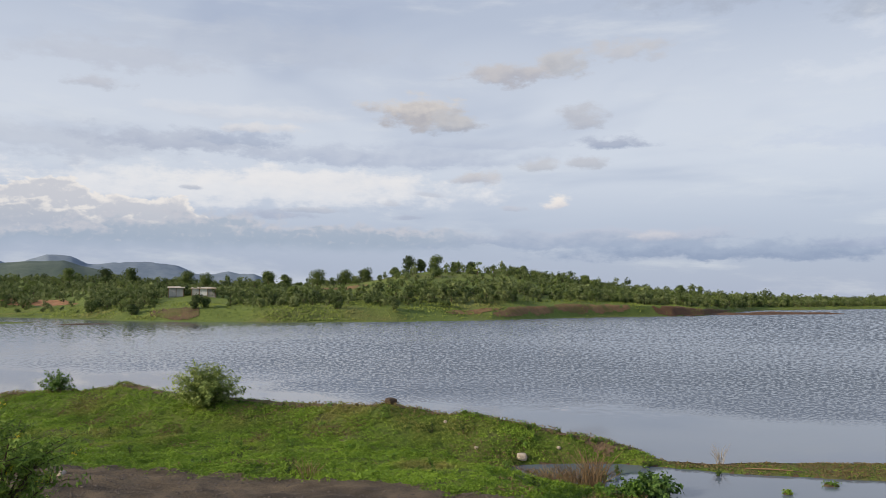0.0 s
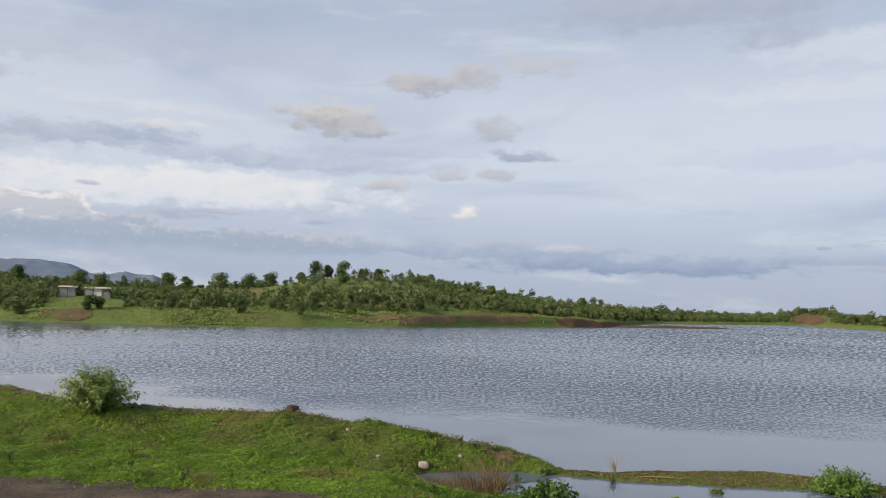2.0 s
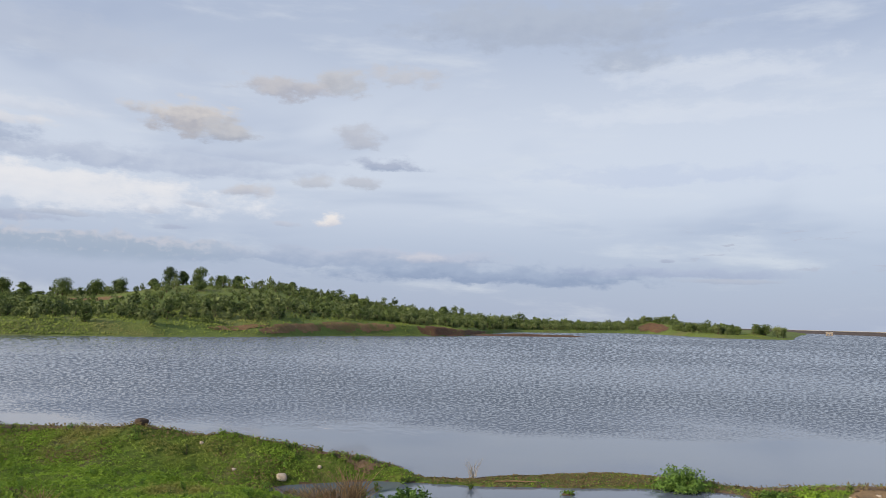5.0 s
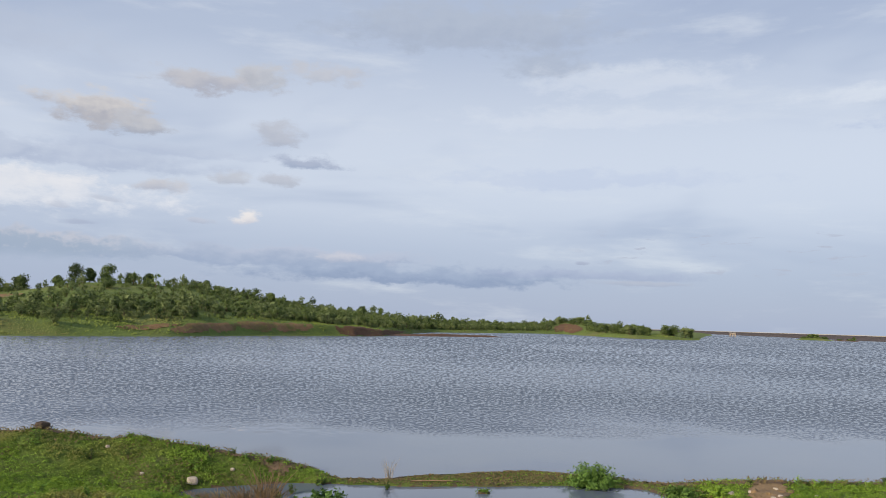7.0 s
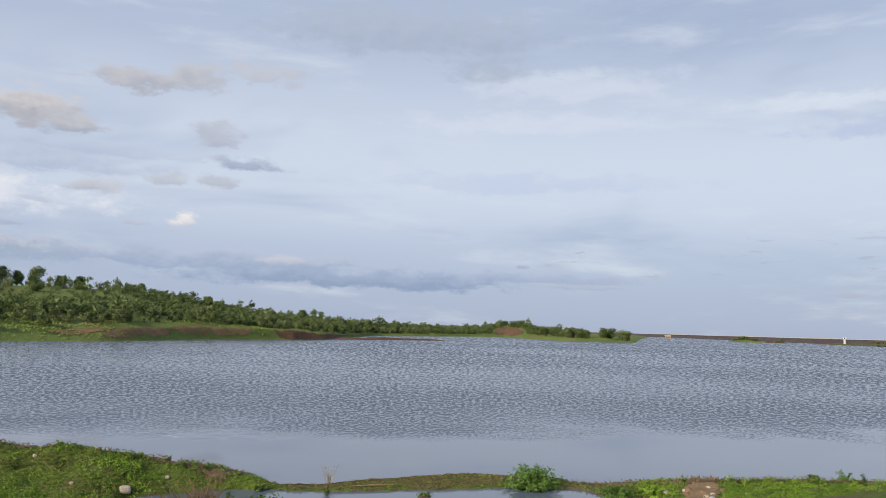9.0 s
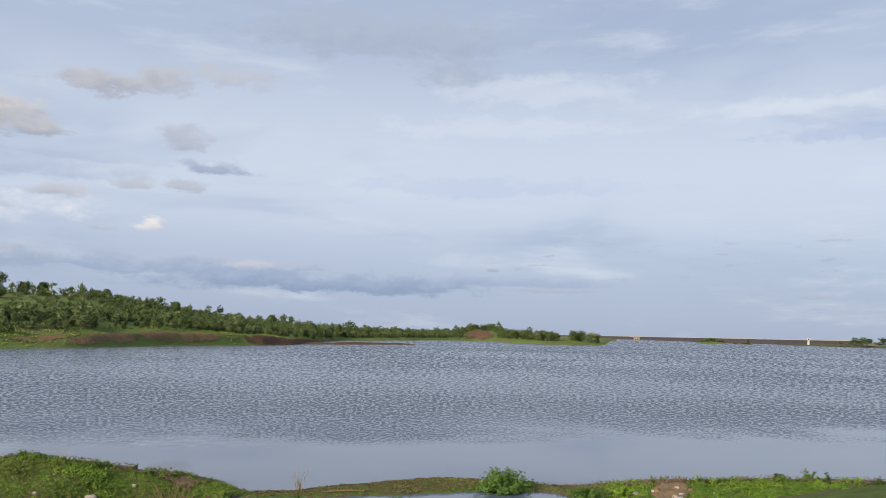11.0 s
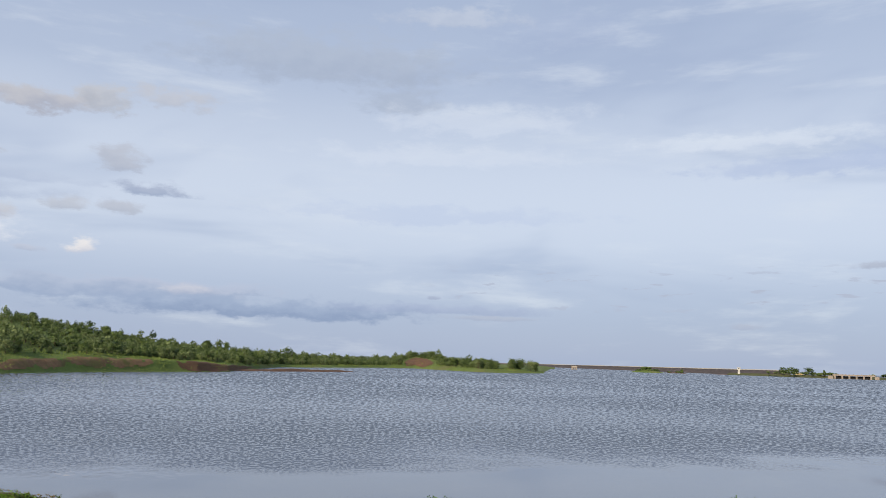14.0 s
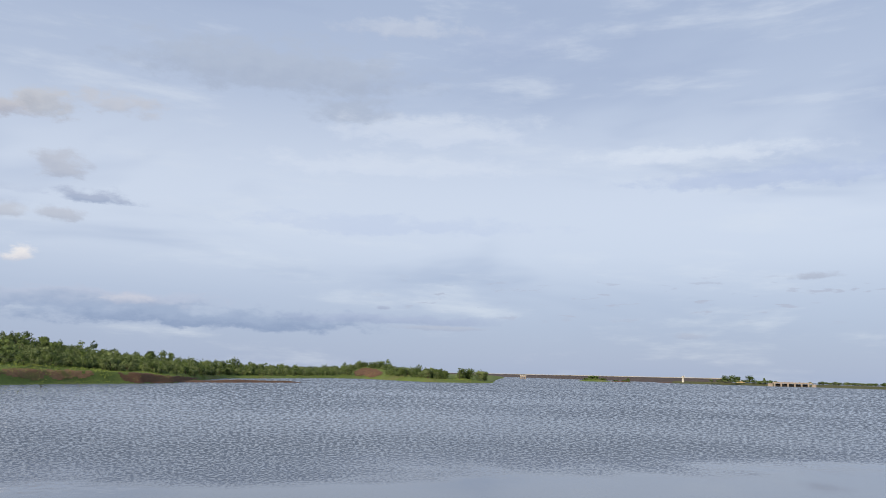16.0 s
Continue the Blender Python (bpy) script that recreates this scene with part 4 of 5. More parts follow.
# ---------- sheds on the far bank ----------
def shed(az, s, turn, ln, dp, h, label, fronts):
    """A low shed with a single-pitch sheet roof; fronts: panels along the front as (from, to, material, name)."""
    x, y, z = (float(c) for c in far_point(az, s))
    root = tagged(new("shed"), label, "shed")
    part("wall", bm_mesh("wall", [block(-ln / 2, ln / 2, -dp / 2, dp / 2, -1.2, h, 0.03)], M_wall_grey), root)
    roof = block(-ln / 2 - 0.35, ln / 2 + 0.35, -dp / 2 - 0.5, dp / 2 + 0.3, h, h + 0.14, 0.02)
    for v in roof.verts:
        v.co.z += 0.10 * (v.co.y + dp / 2)
    part("roof", bm_mesh("roof", [roof], M_roof), root, "weathered pale sheet-metal roof")
    for a, b, mat, name in fronts:
        part(name, bm_mesh(name, [block(a, b, -dp / 2 - 0.05, -dp / 2 + 0.02, 0.08, h - 0.15, 0.01)], mat), root)
    n = int(ln / 2.2) + 1
    for k in range(n + 1):
        px = -ln / 2 + ln * k / n
        part("post", bm_mesh("post", [block(px - 0.07, px + 0.07, -dp / 2 - 0.14, -dp / 2 - 0.055, -0.6, h + 0.02)], M_wood), root)
    root.matrix_basis = pose(x, y, z + 0.15, 0, 0, turn) @ Matrix.Diagonal((0.86, 0.9, 0.84, 1))


shed(-18.85, 40, 17, 4.2, 3.6, 2.5, "small grey boarded shed with a sheet roof", [(-1.9, -0.1, M_board, "panel"), (0.1, 1.9, M_board, "panel")])
shed(-17.0, 42, 12, 6.6, 4.0, 2.1, "long low shed with a white front panel", [(-3.1, -1.3, M_board, "panel"), (-1.1, 1.2, M_white, "panel"), (1.4, 3.1, M_wall_grey, "panel")])

# ---------- dam, islets, far works ----------
DAM = [(2600, 3600), (1315, 1560), (1010, 960), (864, 665), (800, 560), (770, 500)]


def berm(name, line, base, top, crest, mat, label, cat, steps=14):
    """A long bank with sloping sides along a line in plan."""
    pts = []
    for (x0, y0), (x1, y1) in zip(line, line[1:]):
        for k in range(steps):
            pts.append((x0 + (x1 - x0) * k / steps, y0 + (y1 - y0) * k / steps))
    pts.append(line[-1])
    P = np.array(pts, float)
    T = np.gradient(P, axis=0)
    T /= np.linalg.norm(T, axis=1)[:, None]
    N = np.stack([-T[:, 1], T[:, 0]], 1)
    rows = []
    for off, z in ((-base, -2.0), (-crest, top), (crest, top), (base, -2.0)):
        q = P + N * off
        rows.append(np.column_stack([q, np.where((np.arange(len(q)) == 0) | (np.arange(len(q)) == len(q) - 1), -2.0, z + (0.25 * (grain(q[:, 0], q[:, 1], 30, 7) - 0.5) if z > 0 else 0))]))
    V = np.stack(rows, 1).reshape(-1, 3)
    return tagged(new(name, mesh_of(name, V, grid_faces(len(P), 4)[:, ::-1], [mat])), label, cat, kind="structure"), P, N


dam, P, N = berm("dam", DAM, 22, 6.2, 4.0, M_riprap, "long brown riprap earth dam across the lake", "dam")
rows = []
for off, z in ((-3.6, 6.1), (-3.6, 6.95), (-3.0, 6.95), (-3.0, 6.1)):
    rows.append(np.column_stack([P + N * off, np.full(len(P), z)]))
me = mesh_of("parapet", np.stack(rows, 1).reshape(-1, 3), grid_faces(len(P), 4)[:, ::-1], [M_pale])
tagged(new("parapet", me), "pale parapet wall along the dam crest", "parapet", kind="structure")
rows = [np.column_stack([P + N * o, np.full(len(P), z)]) for o, z in ((3.0, 6.1), (3.0, 6.95), (3.6, 6.95), (3.6, 6.1))]
me = mesh_of("parapet", np.stack(rows, 1).reshape(-1, 3), grid_faces(len(P), 4)[:, ::-1], [M_pale])
tagged(new("parapet", me), "pale parapet wall along the dam crest", "parapet", kind="structure")
berm("right_shore", [(745, 545), (752, 510), (775, 420), (750, 320), (715, 150), (640, -200)], 22, 2.4, 12, M_shore, "low green shore by the spillway", "shore")


def mound(name, az, d, half, deep, height, mat, label, seed):
    n = 28
    u = np.linspace(-1, 1, n)
    U, V = np.meshgrid(u, u, indexing="ij")
    a = math.radians(az)
    cx, cy = math.sin(a) * d, math.cos(a) * d
    x = cx + math.cos(a) * U * half + math.sin(a) * V * deep
    y = cy - math.sin(a) * U * half + math.cos(a) * V * deep
    z = height * (1 - U ** 2) * (1 - V ** 2) * (0.7 + 0.6 * lumps(x, y, half / 2.5, seed)) - 0.25
    me = mesh_of(name, np.stack([x, y, z], 2).reshape(-1, 3), grid_faces(n, n)[:, ::-1], [mat], True)
    return tagged(new(name, me), label, "islet", kind="structure")


mound("islet", 48.25, 872, 19, 12, 2.8, M_meadow, "small green islet with shrubs in the lake", 3)
mound("islet", 50.1, 900, 15, 10, 1.2, M_red_wet, "low brown islet in the lake", 5)
mound("islet", 53.2, 930, 14, 8, 1.0, M_red_wet, "low brown islet in the lake", 6)
for i, (az, d, h, w, z, k) in enumerate([(48.0, 871, 5.2, 3.6, 1.6, 2), (48.35, 872, 4.2, 3.6, 2.0, 2), (48.8, 873, 3.0, 3.4, 1.2, 0), (47.65, 871, 3.0, 2.6, 0.8, 0), (50.55, 900, 4.2, 1.4, 0.3, 2), (49.7, 898, 2.0, 2.0, 0.4, 0),
                                         (50.3, 898, 2.0, 2.2, 0.5, 0), (56.95, 891, 8.2, 5.0, 2.4, 2), (57.40, 891, 8.6, 5.8, 2.4, 2), (58.60, 886, 8.2, 5.0, 2.4, 2), (57.8, 896, 6.4, 4.6, 2.4, 2),
                                         (59.2, 878, 2.6, 2.4, 2.4, 0), (59.9, 878, 2.4, 2.6, 2.4, 0), (59.5, 884, 5.6, 1.2, 2.4, 2)]):
    r = np.random.default_rng(500 + i)
    t = make_tree("tree" if h > 4.5 else "shrub", "dark green tree by the dam works" if az > 54 else "green shrub on a small islet", "tree" if h > 4.5 else "shrub", r, h, w * (1.6 if az < 54 else 1.35), h * 0.14, 12, 900, 0.38, (L_tree, L_tree, L_tree_deep)[k], 0.2)
    x, y = polar(az, d)
    t.matrix_basis = pose(float(x), float(y), z - 0.3)
r = np.random.default_rng(77)
for i in range(190):
    az = r.uniform(56.0, 60.4) if i < 40 else r.uniform(62.2, 74)
    x, y = polar(az, np.interp(az, [56, 62, 67, 74], [885, 877, 815, 760]) + r.uniform(-8, 8))
    m = pose(float(x), float(y), 2.8, 0, 0, r.uniform(0, 360)) @ Matrix.Diagonal((1.9, 1.9, r.uniform(0.8, 1.5), 1))
    ob = copy_thing(far_base[int(r.integers(8, 12))], m)
    ob.matrix_basis = m
    tagged(ob, "green shrub along the low spillway shore", group="shrubs along the spillway shore")


def facing(az, d, z):
    """A pose at that place whose -y side looks back to the viewer's bank."""
    x, y = polar(az, d)
    return pose(float(x), float(y), z, 0, 0, -az)


gate = tagged(new("intake_house"), "small pale pump house standing in the water", "pump house")
part("wall", bm_mesh("wall", [block(-3.6, -1.9, -2, 2, -2.2, 3.6, 0.05), block(-0.4, 0.5, -2, 2, -2.2, 3.6, 0.05), block(2.2, 3.6, -2, 2, -2.2, 3.6, 0.05), block(-3.6, 3.6, -2.1, 2.1, 2.6, 4.2, 0.05)], M_tan), gate)
part("roof", bm_mesh("roof", [block(-4.0, 4.0, -2.5, 2.5, 4.204, 4.6, 0.05)], M_pale), gate, "flat pale roof slab")
part("floor_slab", bm_mesh("floor_slab", [block(-3.8, 3.8, -2.3, 2.3, 0.7, 1.2, 0.05)], M_tan), gate)
gate.matrix_basis = facing(43.16, 1010, 0)

tower = tagged(new("intake_tower"), "slim pale intake tower with a wider cabin top", "tower")
v, f = tube([(0, 0, -2.5), (0, 0, 3.0), (0, 0, 6.2)], [1.7, 1.45, 1.35], 16)
part("shaft", mesh_of("shaft", v, f, [M_pale], True), tower)
part("cabin", bm_mesh("cabin", [block(-1.7, 1.7, -1.7, 1.7, 6.2, 8.4, 0.06)], M_pale), tower)
part("roof", bm_mesh("roof", [block(-2.6, 2.1, -2.1, 2.1, 8.404, 8.8, 0.06)], M_board), tower, "dark flat cabin roof")
part("window", bm_mesh("window", [block(-0.6, 0.6, -1.75, -1.69, 6.9, 7.9)], M_dark), tower)
tower.matrix_basis = facing(54.27, 905, 0) @ Matrix.Diagonal((0.85, 0.85, 0.95, 1))

house = tagged(new("gate_house"), "yellow single-storey house among trees by the dam", "house")
part("wall", bm_mesh("wall", [block(-6.5, 6.5, -3, 3, -1, 3.0, 0.05)], M_yellow), house)
part("roof", bm_mesh("roof", [block(-7, 7, -3.5, 3.5, 3.004, 3.4, 0.05)], M_pale), house, "flat white roof edge")
for k in (-4.4, -1.2, 2.2, 4.9):
    part("window", bm_mesh("window", [block(k - 0.6, k + 0.6, -3.06, -2.98, 0.9, 2.2)], M_dark), house)
house.matrix_basis = facing(58.0, 888, 2.3) @ Matrix.Diagonal((0.62, 0.7, 0.70, 1))

spill = tagged(new("spillway"), "tan concrete spillway bridge with open bays", "spillway")
part("deck", bm_mesh("deck", [block(-26, 26, -3, 3, 4.4, 5.5, 0.08)], M_tan), spill)
for k in range(6):
    x = -23 + 8.8 * k
    pier = block(x - 1.1, x + 1.1, -3.6, 3.6, -2, 4.396, 0.1)
    part("pier", bm_mesh("pier", [pier, block(x - 0.9, x + 0.9, -4.6, -3.5, -2, 2.6, 0.3)], M_tan), spill)
for k in range(5):
    x = -18.6 + 8.8 * k
    part("gate", bm_mesh("gate", [block(x - 3.25, x + 3.25, 1.8, 2.2, -2, 3.8, 0.03)], M_dark), spill, "dark steel gate between the piers")
for k in range(11):
    x = -24 + 4.8 * k
    part("hoist", bm_mesh("hoist", [block(x - 0.5, x + 0.5, -0.8, 0.8, 5.504, 6.6 + 0.5 * (k % 2), 0.06)], M_tan), spill)
for side in (-2.9, 2.9):
    part("parapet", bm_mesh("parapet", [block(-26, 26, side - 0.12, side + 0.12, 5.504, 6.3)], M_tan), spill)
part("abutment", bm_mesh("abutment", [block(-32, -25.2, -5, 5, -2, 4.2, 0.6)], M_tan), spill)
part("abutment", bm_mesh("abutment", [block(25.2, 31, -5, 5, -2, 4.2, 0.6)], M_tan), spill)
spill.matrix_basis = facing(61.2, 836, 0) @ Matrix.Diagonal((0.68, 0.8, 0.66, 1))

# ---------- distant hills ----------
def ridge(name, prof_az, prof_z, d, mat, label, seed):
    az = np.arange(prof_az[0], prof_az[-1], 0.2)
    t = np.linspace(0, 1, 16)
    A, T = np.meshgrid(az, t, indexing="ij")
    top = np.interp(A, prof_az, prof_z)
    x, y = polar(A, d + 500 * T)
    z = top * np.sin(np.pi / 2 * T) * (0.9 + 0.25 * (lumps(x, y, 260, seed) - 0.5)) + 12 * (lumps(x, y, 60, seed + 3) - 0.5) - 2
    tagged(new(name, mesh_of(name, np.stack([x, y, z], 2).reshape(-1, 3), grid_faces(len(az), len(t))[:, ::-1], [mat], True)), label, "distant hills", kind="structure")


ridge("backdrop", [-75, -60, -45, -33, -30, -28, -26, -24.6, -23, -21, -19, -17, -15, -13, -11], [90, 190, 150, 118, 136, 148, 150, 126, 108, 84, 70, 52, 34, 14, 0], 2700, M_hazed_near, "forested green hills in the distance", 5)
ridge("backdrop", [-75, -60, -48, -38, -31, -29, -27, -25.5, -24.5, -23, -20.5, -18.8, -17.6, -16.4, -15.4, -14.6, -13.6, -12.5, -11], [190, 290, 230, 190, 225, 190, 245, 236, 190, 205, 204, 194, 160, 150, 162, 144, 150, 108, 50], 3900, M_hazed_far, "hazy blue hills on the horizon", 8)

# ---------- ground cover on the near bank ----------
def leafy(x, y):
    """How thickly weeds cover the near bank, 0 to 1."""
    z = near_z(x, y)
    d = smooth(-0.01, 0.05, z) * np.maximum(smooth(0.25, -0.15, road_inside(x, y)), 0.35 * smooth(1.2, 0.0, road_inside(x, y)) * smooth(0.5, 0.62, lumps(x, y, 0.8, 113)))
    d = d * (0.5 + 0.5 * smooth(0.30, 0.48, lumps(x, y, 1.3, 111)))
    yc = np.interp(x, CX, CY)
    return d * (y < yc + 0.6) * sand_free(x, y) * (1 - 0.72 * smooth(-0.45, -0.1, y - yc) * smooth(0.25, 0.5, lumps(x, y, 1.5, 47)))


def sand_free(x, y):
    u, v = ((x - 17.6) * 0.71 - (y - 17.35) * 0.70) / 0.62, ((x - 17.6) * 0.70 + (y - 17.35) * 0.71) / 1.75
    return smooth(0.75, 1.25, u * u + v * v + 0.7 * (lumps(x, y, 0.7, 115) - 0.5))


r = np.random.default_rng(21)
N0 = 150000
x, y = r.uniform(-20, 26, N0), r.uniform(13.2, 34, N0)
yc = np.interp(x, CX, CY)
seen = (y < yc + 0.5) & (y > 11.5 + np.abs(x) * 0.15)
x, y = x[seen], y[seen]
ok = r.uniform(size=len(x)) < leafy(x, y) * 0.92 * np.interp(x, [6, 7, 15, 16], [1, 0.45, 0.5, 1])
x, y = x[ok], y[ok]
low = np.interp(x, [5, 7, 16, 18], [1, 0.35, 0.4, 0.9])
lush = smooth(0.40, 0.75, lumps(x, y, 0.9, 121))
wide = (0.045 + 0.065 * lush * r.uniform(0.5, 1.2, len(x)) + 0.03 * r.uniform(size=len(x)) ** 3) * np.interp(low, [0.35, 1], [0.6, 1])
tall = wide * r.uniform(0.7, 1.5, len(x)) * low
at, out, size = [], [], []
for k in range(11):
    d = r.normal(size=(len(x), 3))
    d[:, 2] = np.abs(d[:, 2]) * 0.9 + 0.1
    d /= np.linalg.norm(d, axis=1)[:, None]
    at.append(np.stack([x + d[:, 0] * wide, y + d[:, 1] * wide, near_z(x, y) + d[:, 2] * tall], 1))
    out.append(d)
    size.append(np.clip(wide * r.uniform(0.22, 0.42, len(x)), 0.014, 0.030))
at, out, size = (np.stack(q, 1) for q in (at, out, size))
v, f = leaf_quads(at.reshape(-1, 3), size.ravel(), out.reshape(-1, 3), 0.45, 0.55, r)
tagged(new("ground_cover", mesh_of("ground_cover", v, f, [L_weed])), "low green creeping weeds and grass on the bank", "weeds", kind="stuff")

# dry brown growth along the crest and in worn patches
x, y = r.uniform(-20, 26, 420000), r.uniform(13.2, 34, 420000)
yc = np.interp(x, CX, CY)
rim = np.interp(x, [4, 7, 15, 17], [0.3, 0.7, 0.7, 0.4]) * smooth(-1.0, -0.2, y - yc) * (y < yc + 0.7) * smooth(0.30, 0.5, lumps(x, y, 2.2, 161))
rim = np.maximum(rim, 0.8 * smooth(6.3, 7.3, x) * smooth(16, 15, x) * (y < yc + 0.4) * (0.4 + 0.6 * smooth(0.4, 0.55, lumps(x, y, 1.1, 167))))
worn = 0.5 * smooth(0.62, 0.74, lumps(x, y, 1.7, 165)) * (y < yc)
shore_rim = 0.25 * smooth(0.28, 0.12, near_z(x, y)) * smooth(0.0, 0.05, near_z(x, y)) * (y < yc)
ok = (r.uniform(size=len(x)) < np.maximum(np.maximum(rim, worn), shore_rim) * smooth(0.0, 0.06, near_z(x, y)) * smooth(0.1, -0.3, road_inside(x, y)))
x, y = x[ok], y[ok]
at = np.stack([x, y, near_z(x, y) + r.uniform(0.02, 0.13, len(x)) * np.interp(x, [5, 7, 15, 17], [1, 0.2, 0.2, 1])], 1)
v, f = leaf_quads(at, r.uniform(0.025, 0.06, len(x)), np.tile(np.array([[-0.1, -0.45, 0.8]]), (len(x), 1)), 1.0, 0.35, r)
tagged(new("dry_cover", mesh_of("dry_cover", v, f, [L_dry_low])), "low dry brown growth along the bund crest", "dry weeds", kind="stuff")


# ---------- near bushes and plants ----------
def shoots_of(r, height, wide, shoots, per, leaf, mat, low=0.2, name="foliage"):
    """Leaves set along arching shoots that spring from one root."""
    a = r.uniform(0, 2 * math.pi, shoots)
    u = r.uniform(0, 1, shoots)
    reach = r.uniform(0.7, 1.12, shoots)
    end = np.stack([np.cos(a) * wide * np.sqrt(u) * reach, np.sin(a) * wide * np.sqrt(u) * reach, height * (1 - 0.72 * u ** 1.4) * reach], 1)
    t = r.uniform(low, 1.03, (shoots, per))
    at = np.stack([end[:, None, 0] * t ** 1.25, end[:, None, 1] * t ** 1.25, end[:, None, 2] * t * (1.3 - 0.3 * t)], 2).reshape(-1, 3)
    at += r.normal(0, 0.035 * height + 0.012, at.shape)
    out = at / np.array([wide, wide, height]) + np.array([0, 0, 0.25])
    out /= np.linalg.norm(out, axis=1)[:, None] + 1e-6
    at[:, 2] = np.maximum(at[:, 2], 0.01)
    v, f = leaf_quads(at, leaf * r.uniform(0.55, 1.25, len(at)), out, 0.75, 0.42, r)
    stems = []
    for k in range(0, shoots, max(shoots // 9, 1)):
        e = end[k]
        stems.append(tube([(0, 0, -0.12), (e[0] * 0.42, e[1] * 0.42, e[2] * 0.575), tuple(e * 0.97)], [0.008 * height + 0.003, 0.006 * height + 0.002, 0.002], 5))
    return mesh_of(name, v, f, [mat]), joined(stems)


def bush(name, label, cat, x, y, height, wide, leaves, leaf, mat, seed, low=0.15, sunk=0.04, group=""):
    r = np.random.default_rng(seed)
    root = tagged(new(name), label, cat, group)
    shoots = int(np.clip(leaves / 28, 7, 190))
    foliage, (v, f) = shoots_of(r, height, wide, shoots, max(leaves // shoots, 6), leaf, mat, low)
    part("stem_frame", mesh_of("stem_frame", v, f, [M_bark], True), root)
    part("foliage", foliage, root)
    root.matrix_basis = pose(x, y, max(float(near_z(x, y)), -0.06) - sunk, 0, 0, r.uniform(0, 360))
    return root


bush("bush", "large pale green bush on the bund crest", "bush", -8.35, 27.7, 1.45, 1.5, 11000, 0.062, L_bush, 1)
bush("bush", "small green bush at the bund crest", "bush", -15.3, 31.2, 0.80, 0.85, 1500, 0.06, L_shrub, 2, 0.35)
bush("bush", "leafy green shrub at the pond edge", "shrub", 5.45, 20.35, 0.66, 0.74, 1900, 0.085, L_pond, 3)
bush("bush", "bright leafy shrub at the pond edge", "shrub", 4.75, 19.95, 0.46, 0.5, 1100, 0.06, L_bright, 14)
bush("bush", "bright leafy shrub at the pond edge", "shrub", 3.95, 19.85, 0.36, 0.5, 900, 0.055, L_bright, 13)
bush("bush", "round leafy bush standing in the pond edge", "bush", 14.35, 21.3, 0.76, 1.0, 5600, 0.058, L_shrub, 4)
bush("bush", "low leafy bush beside the pond", "bush", 15.75, 18.9, 0.42, 0.75, 2200, 0.05, L_shrub, 5)
bush("bush", "low leafy bush beside the pond", "bush", 16.7, 18.4, 0.34, 0.7, 1000, 0.055, L_weed, 6)
bush("weed_plant", "tall leafy weed on the bund crest", "weed", 21.8, 15.75, 0.32, 0.30, 220, 0.045, L_shrub, 7)
r = np.random.default_rng(31)
for i in range(160):
    # tufts along the crest and over the slope
    if i < 40:
        x = r.uniform(-16, 24)
        y = float(np.interp(x, CX, CY)) + r.uniform(-0.5, 0.1)
        h = r.uniform(0.12, 0.26)
    elif i >= 120:
        x = r.uniform(18.6, 25)
        y = float(np.interp(x, CX, CY)) - r.uniform(0.1, 1.8)
        h = r.uniform(0.18, 0.36)
    else:
        x, y = r.uniform(-12, 3), 18.3 + 8 * r.uniform() ** 1.6
        h = r.uniform(0.15, 0.38)
    if float(near_z(x, y)) < 0.06 or float(road_inside(x, y)) > -0.3 or 6.3 < x < 15.5:
        continue
    mat = (L_bright, L_dark, L_weed)[i % 3]
    bush("weed_plant", ("bright green leafy weed on the bank", "dark green leafy weed on the bank", "olive green weed on the bank")[i % 3], "weed", x, y, h, h * 0.7, 150, 0.035, mat, 40 + i,
         group="weeds on the bank")


def lump_mesh(name, sx, sy, sz, seed, mat, level=3, rough=0.22, square=0.6):
    bm = bmesh.new()
    bmesh.ops.create_icosphere(bm, subdivisions=level, radius=1.0)
    for v in bm.verts:
        n = noise.noise(v.co * 1.3 + Vector((seed * 7.1, 0, 0))) + 0.4 * noise.noise(v.co * 3.1 + Vector((0, seed * 3.3, 0)))
        v.co *= 1 + rough * n
        v.co = Vector((math.copysign(abs(v.co.x) ** square, v.co.x) * sx, math.copysign(abs(v.co.y) ** square, v.co.y) * sy, math.copysign(abs(v.co.z) ** square, v.co.z) * sz))
    return bm_mesh(name, [bm], mat)


def spray(name, label, cat, x, y, blades, height, lean, mat, seed, thick=0.006, base=0.15):
    """Thin stalks fanning out of one root."""
    r = np.random.default_rng(seed)
    pieces = []
    for k in range(blades):
        a, b = r.uniform(0, 2 * math.pi), r.uniform(0, base)
        l, h = lean * r.uniform(0.2, 1.0), height * r.uniform(0.55, 1.0)
        a2 = a + r.uniform(-0.6, 0.6)
        p0 = (math.cos(a) * b, math.sin(a) * b, -0.08)
        p1 = (math.cos(a) * (b + l * 0.35), math.sin(a) * (b + l * 0.35), h * 0.6)
        p2 = (math.cos(a) * (b + l * 0.35) + math.cos(a2) * l * 0.65, math.sin(a) * (b + l * 0.35) + math.sin(a2) * l * 0.65, h)
        pieces.append(tube([p0, p1, p2], [thick, thick * 0.75, thick * 0.3], 4))
    v, f = joined(pieces)
    ob = tagged(new(name, mesh_of(name, v, f, [mat], True)), label, cat)
    ob.matrix_basis = pose(x, y, max(float(near_z(x, y)), -0.12))
    return ob


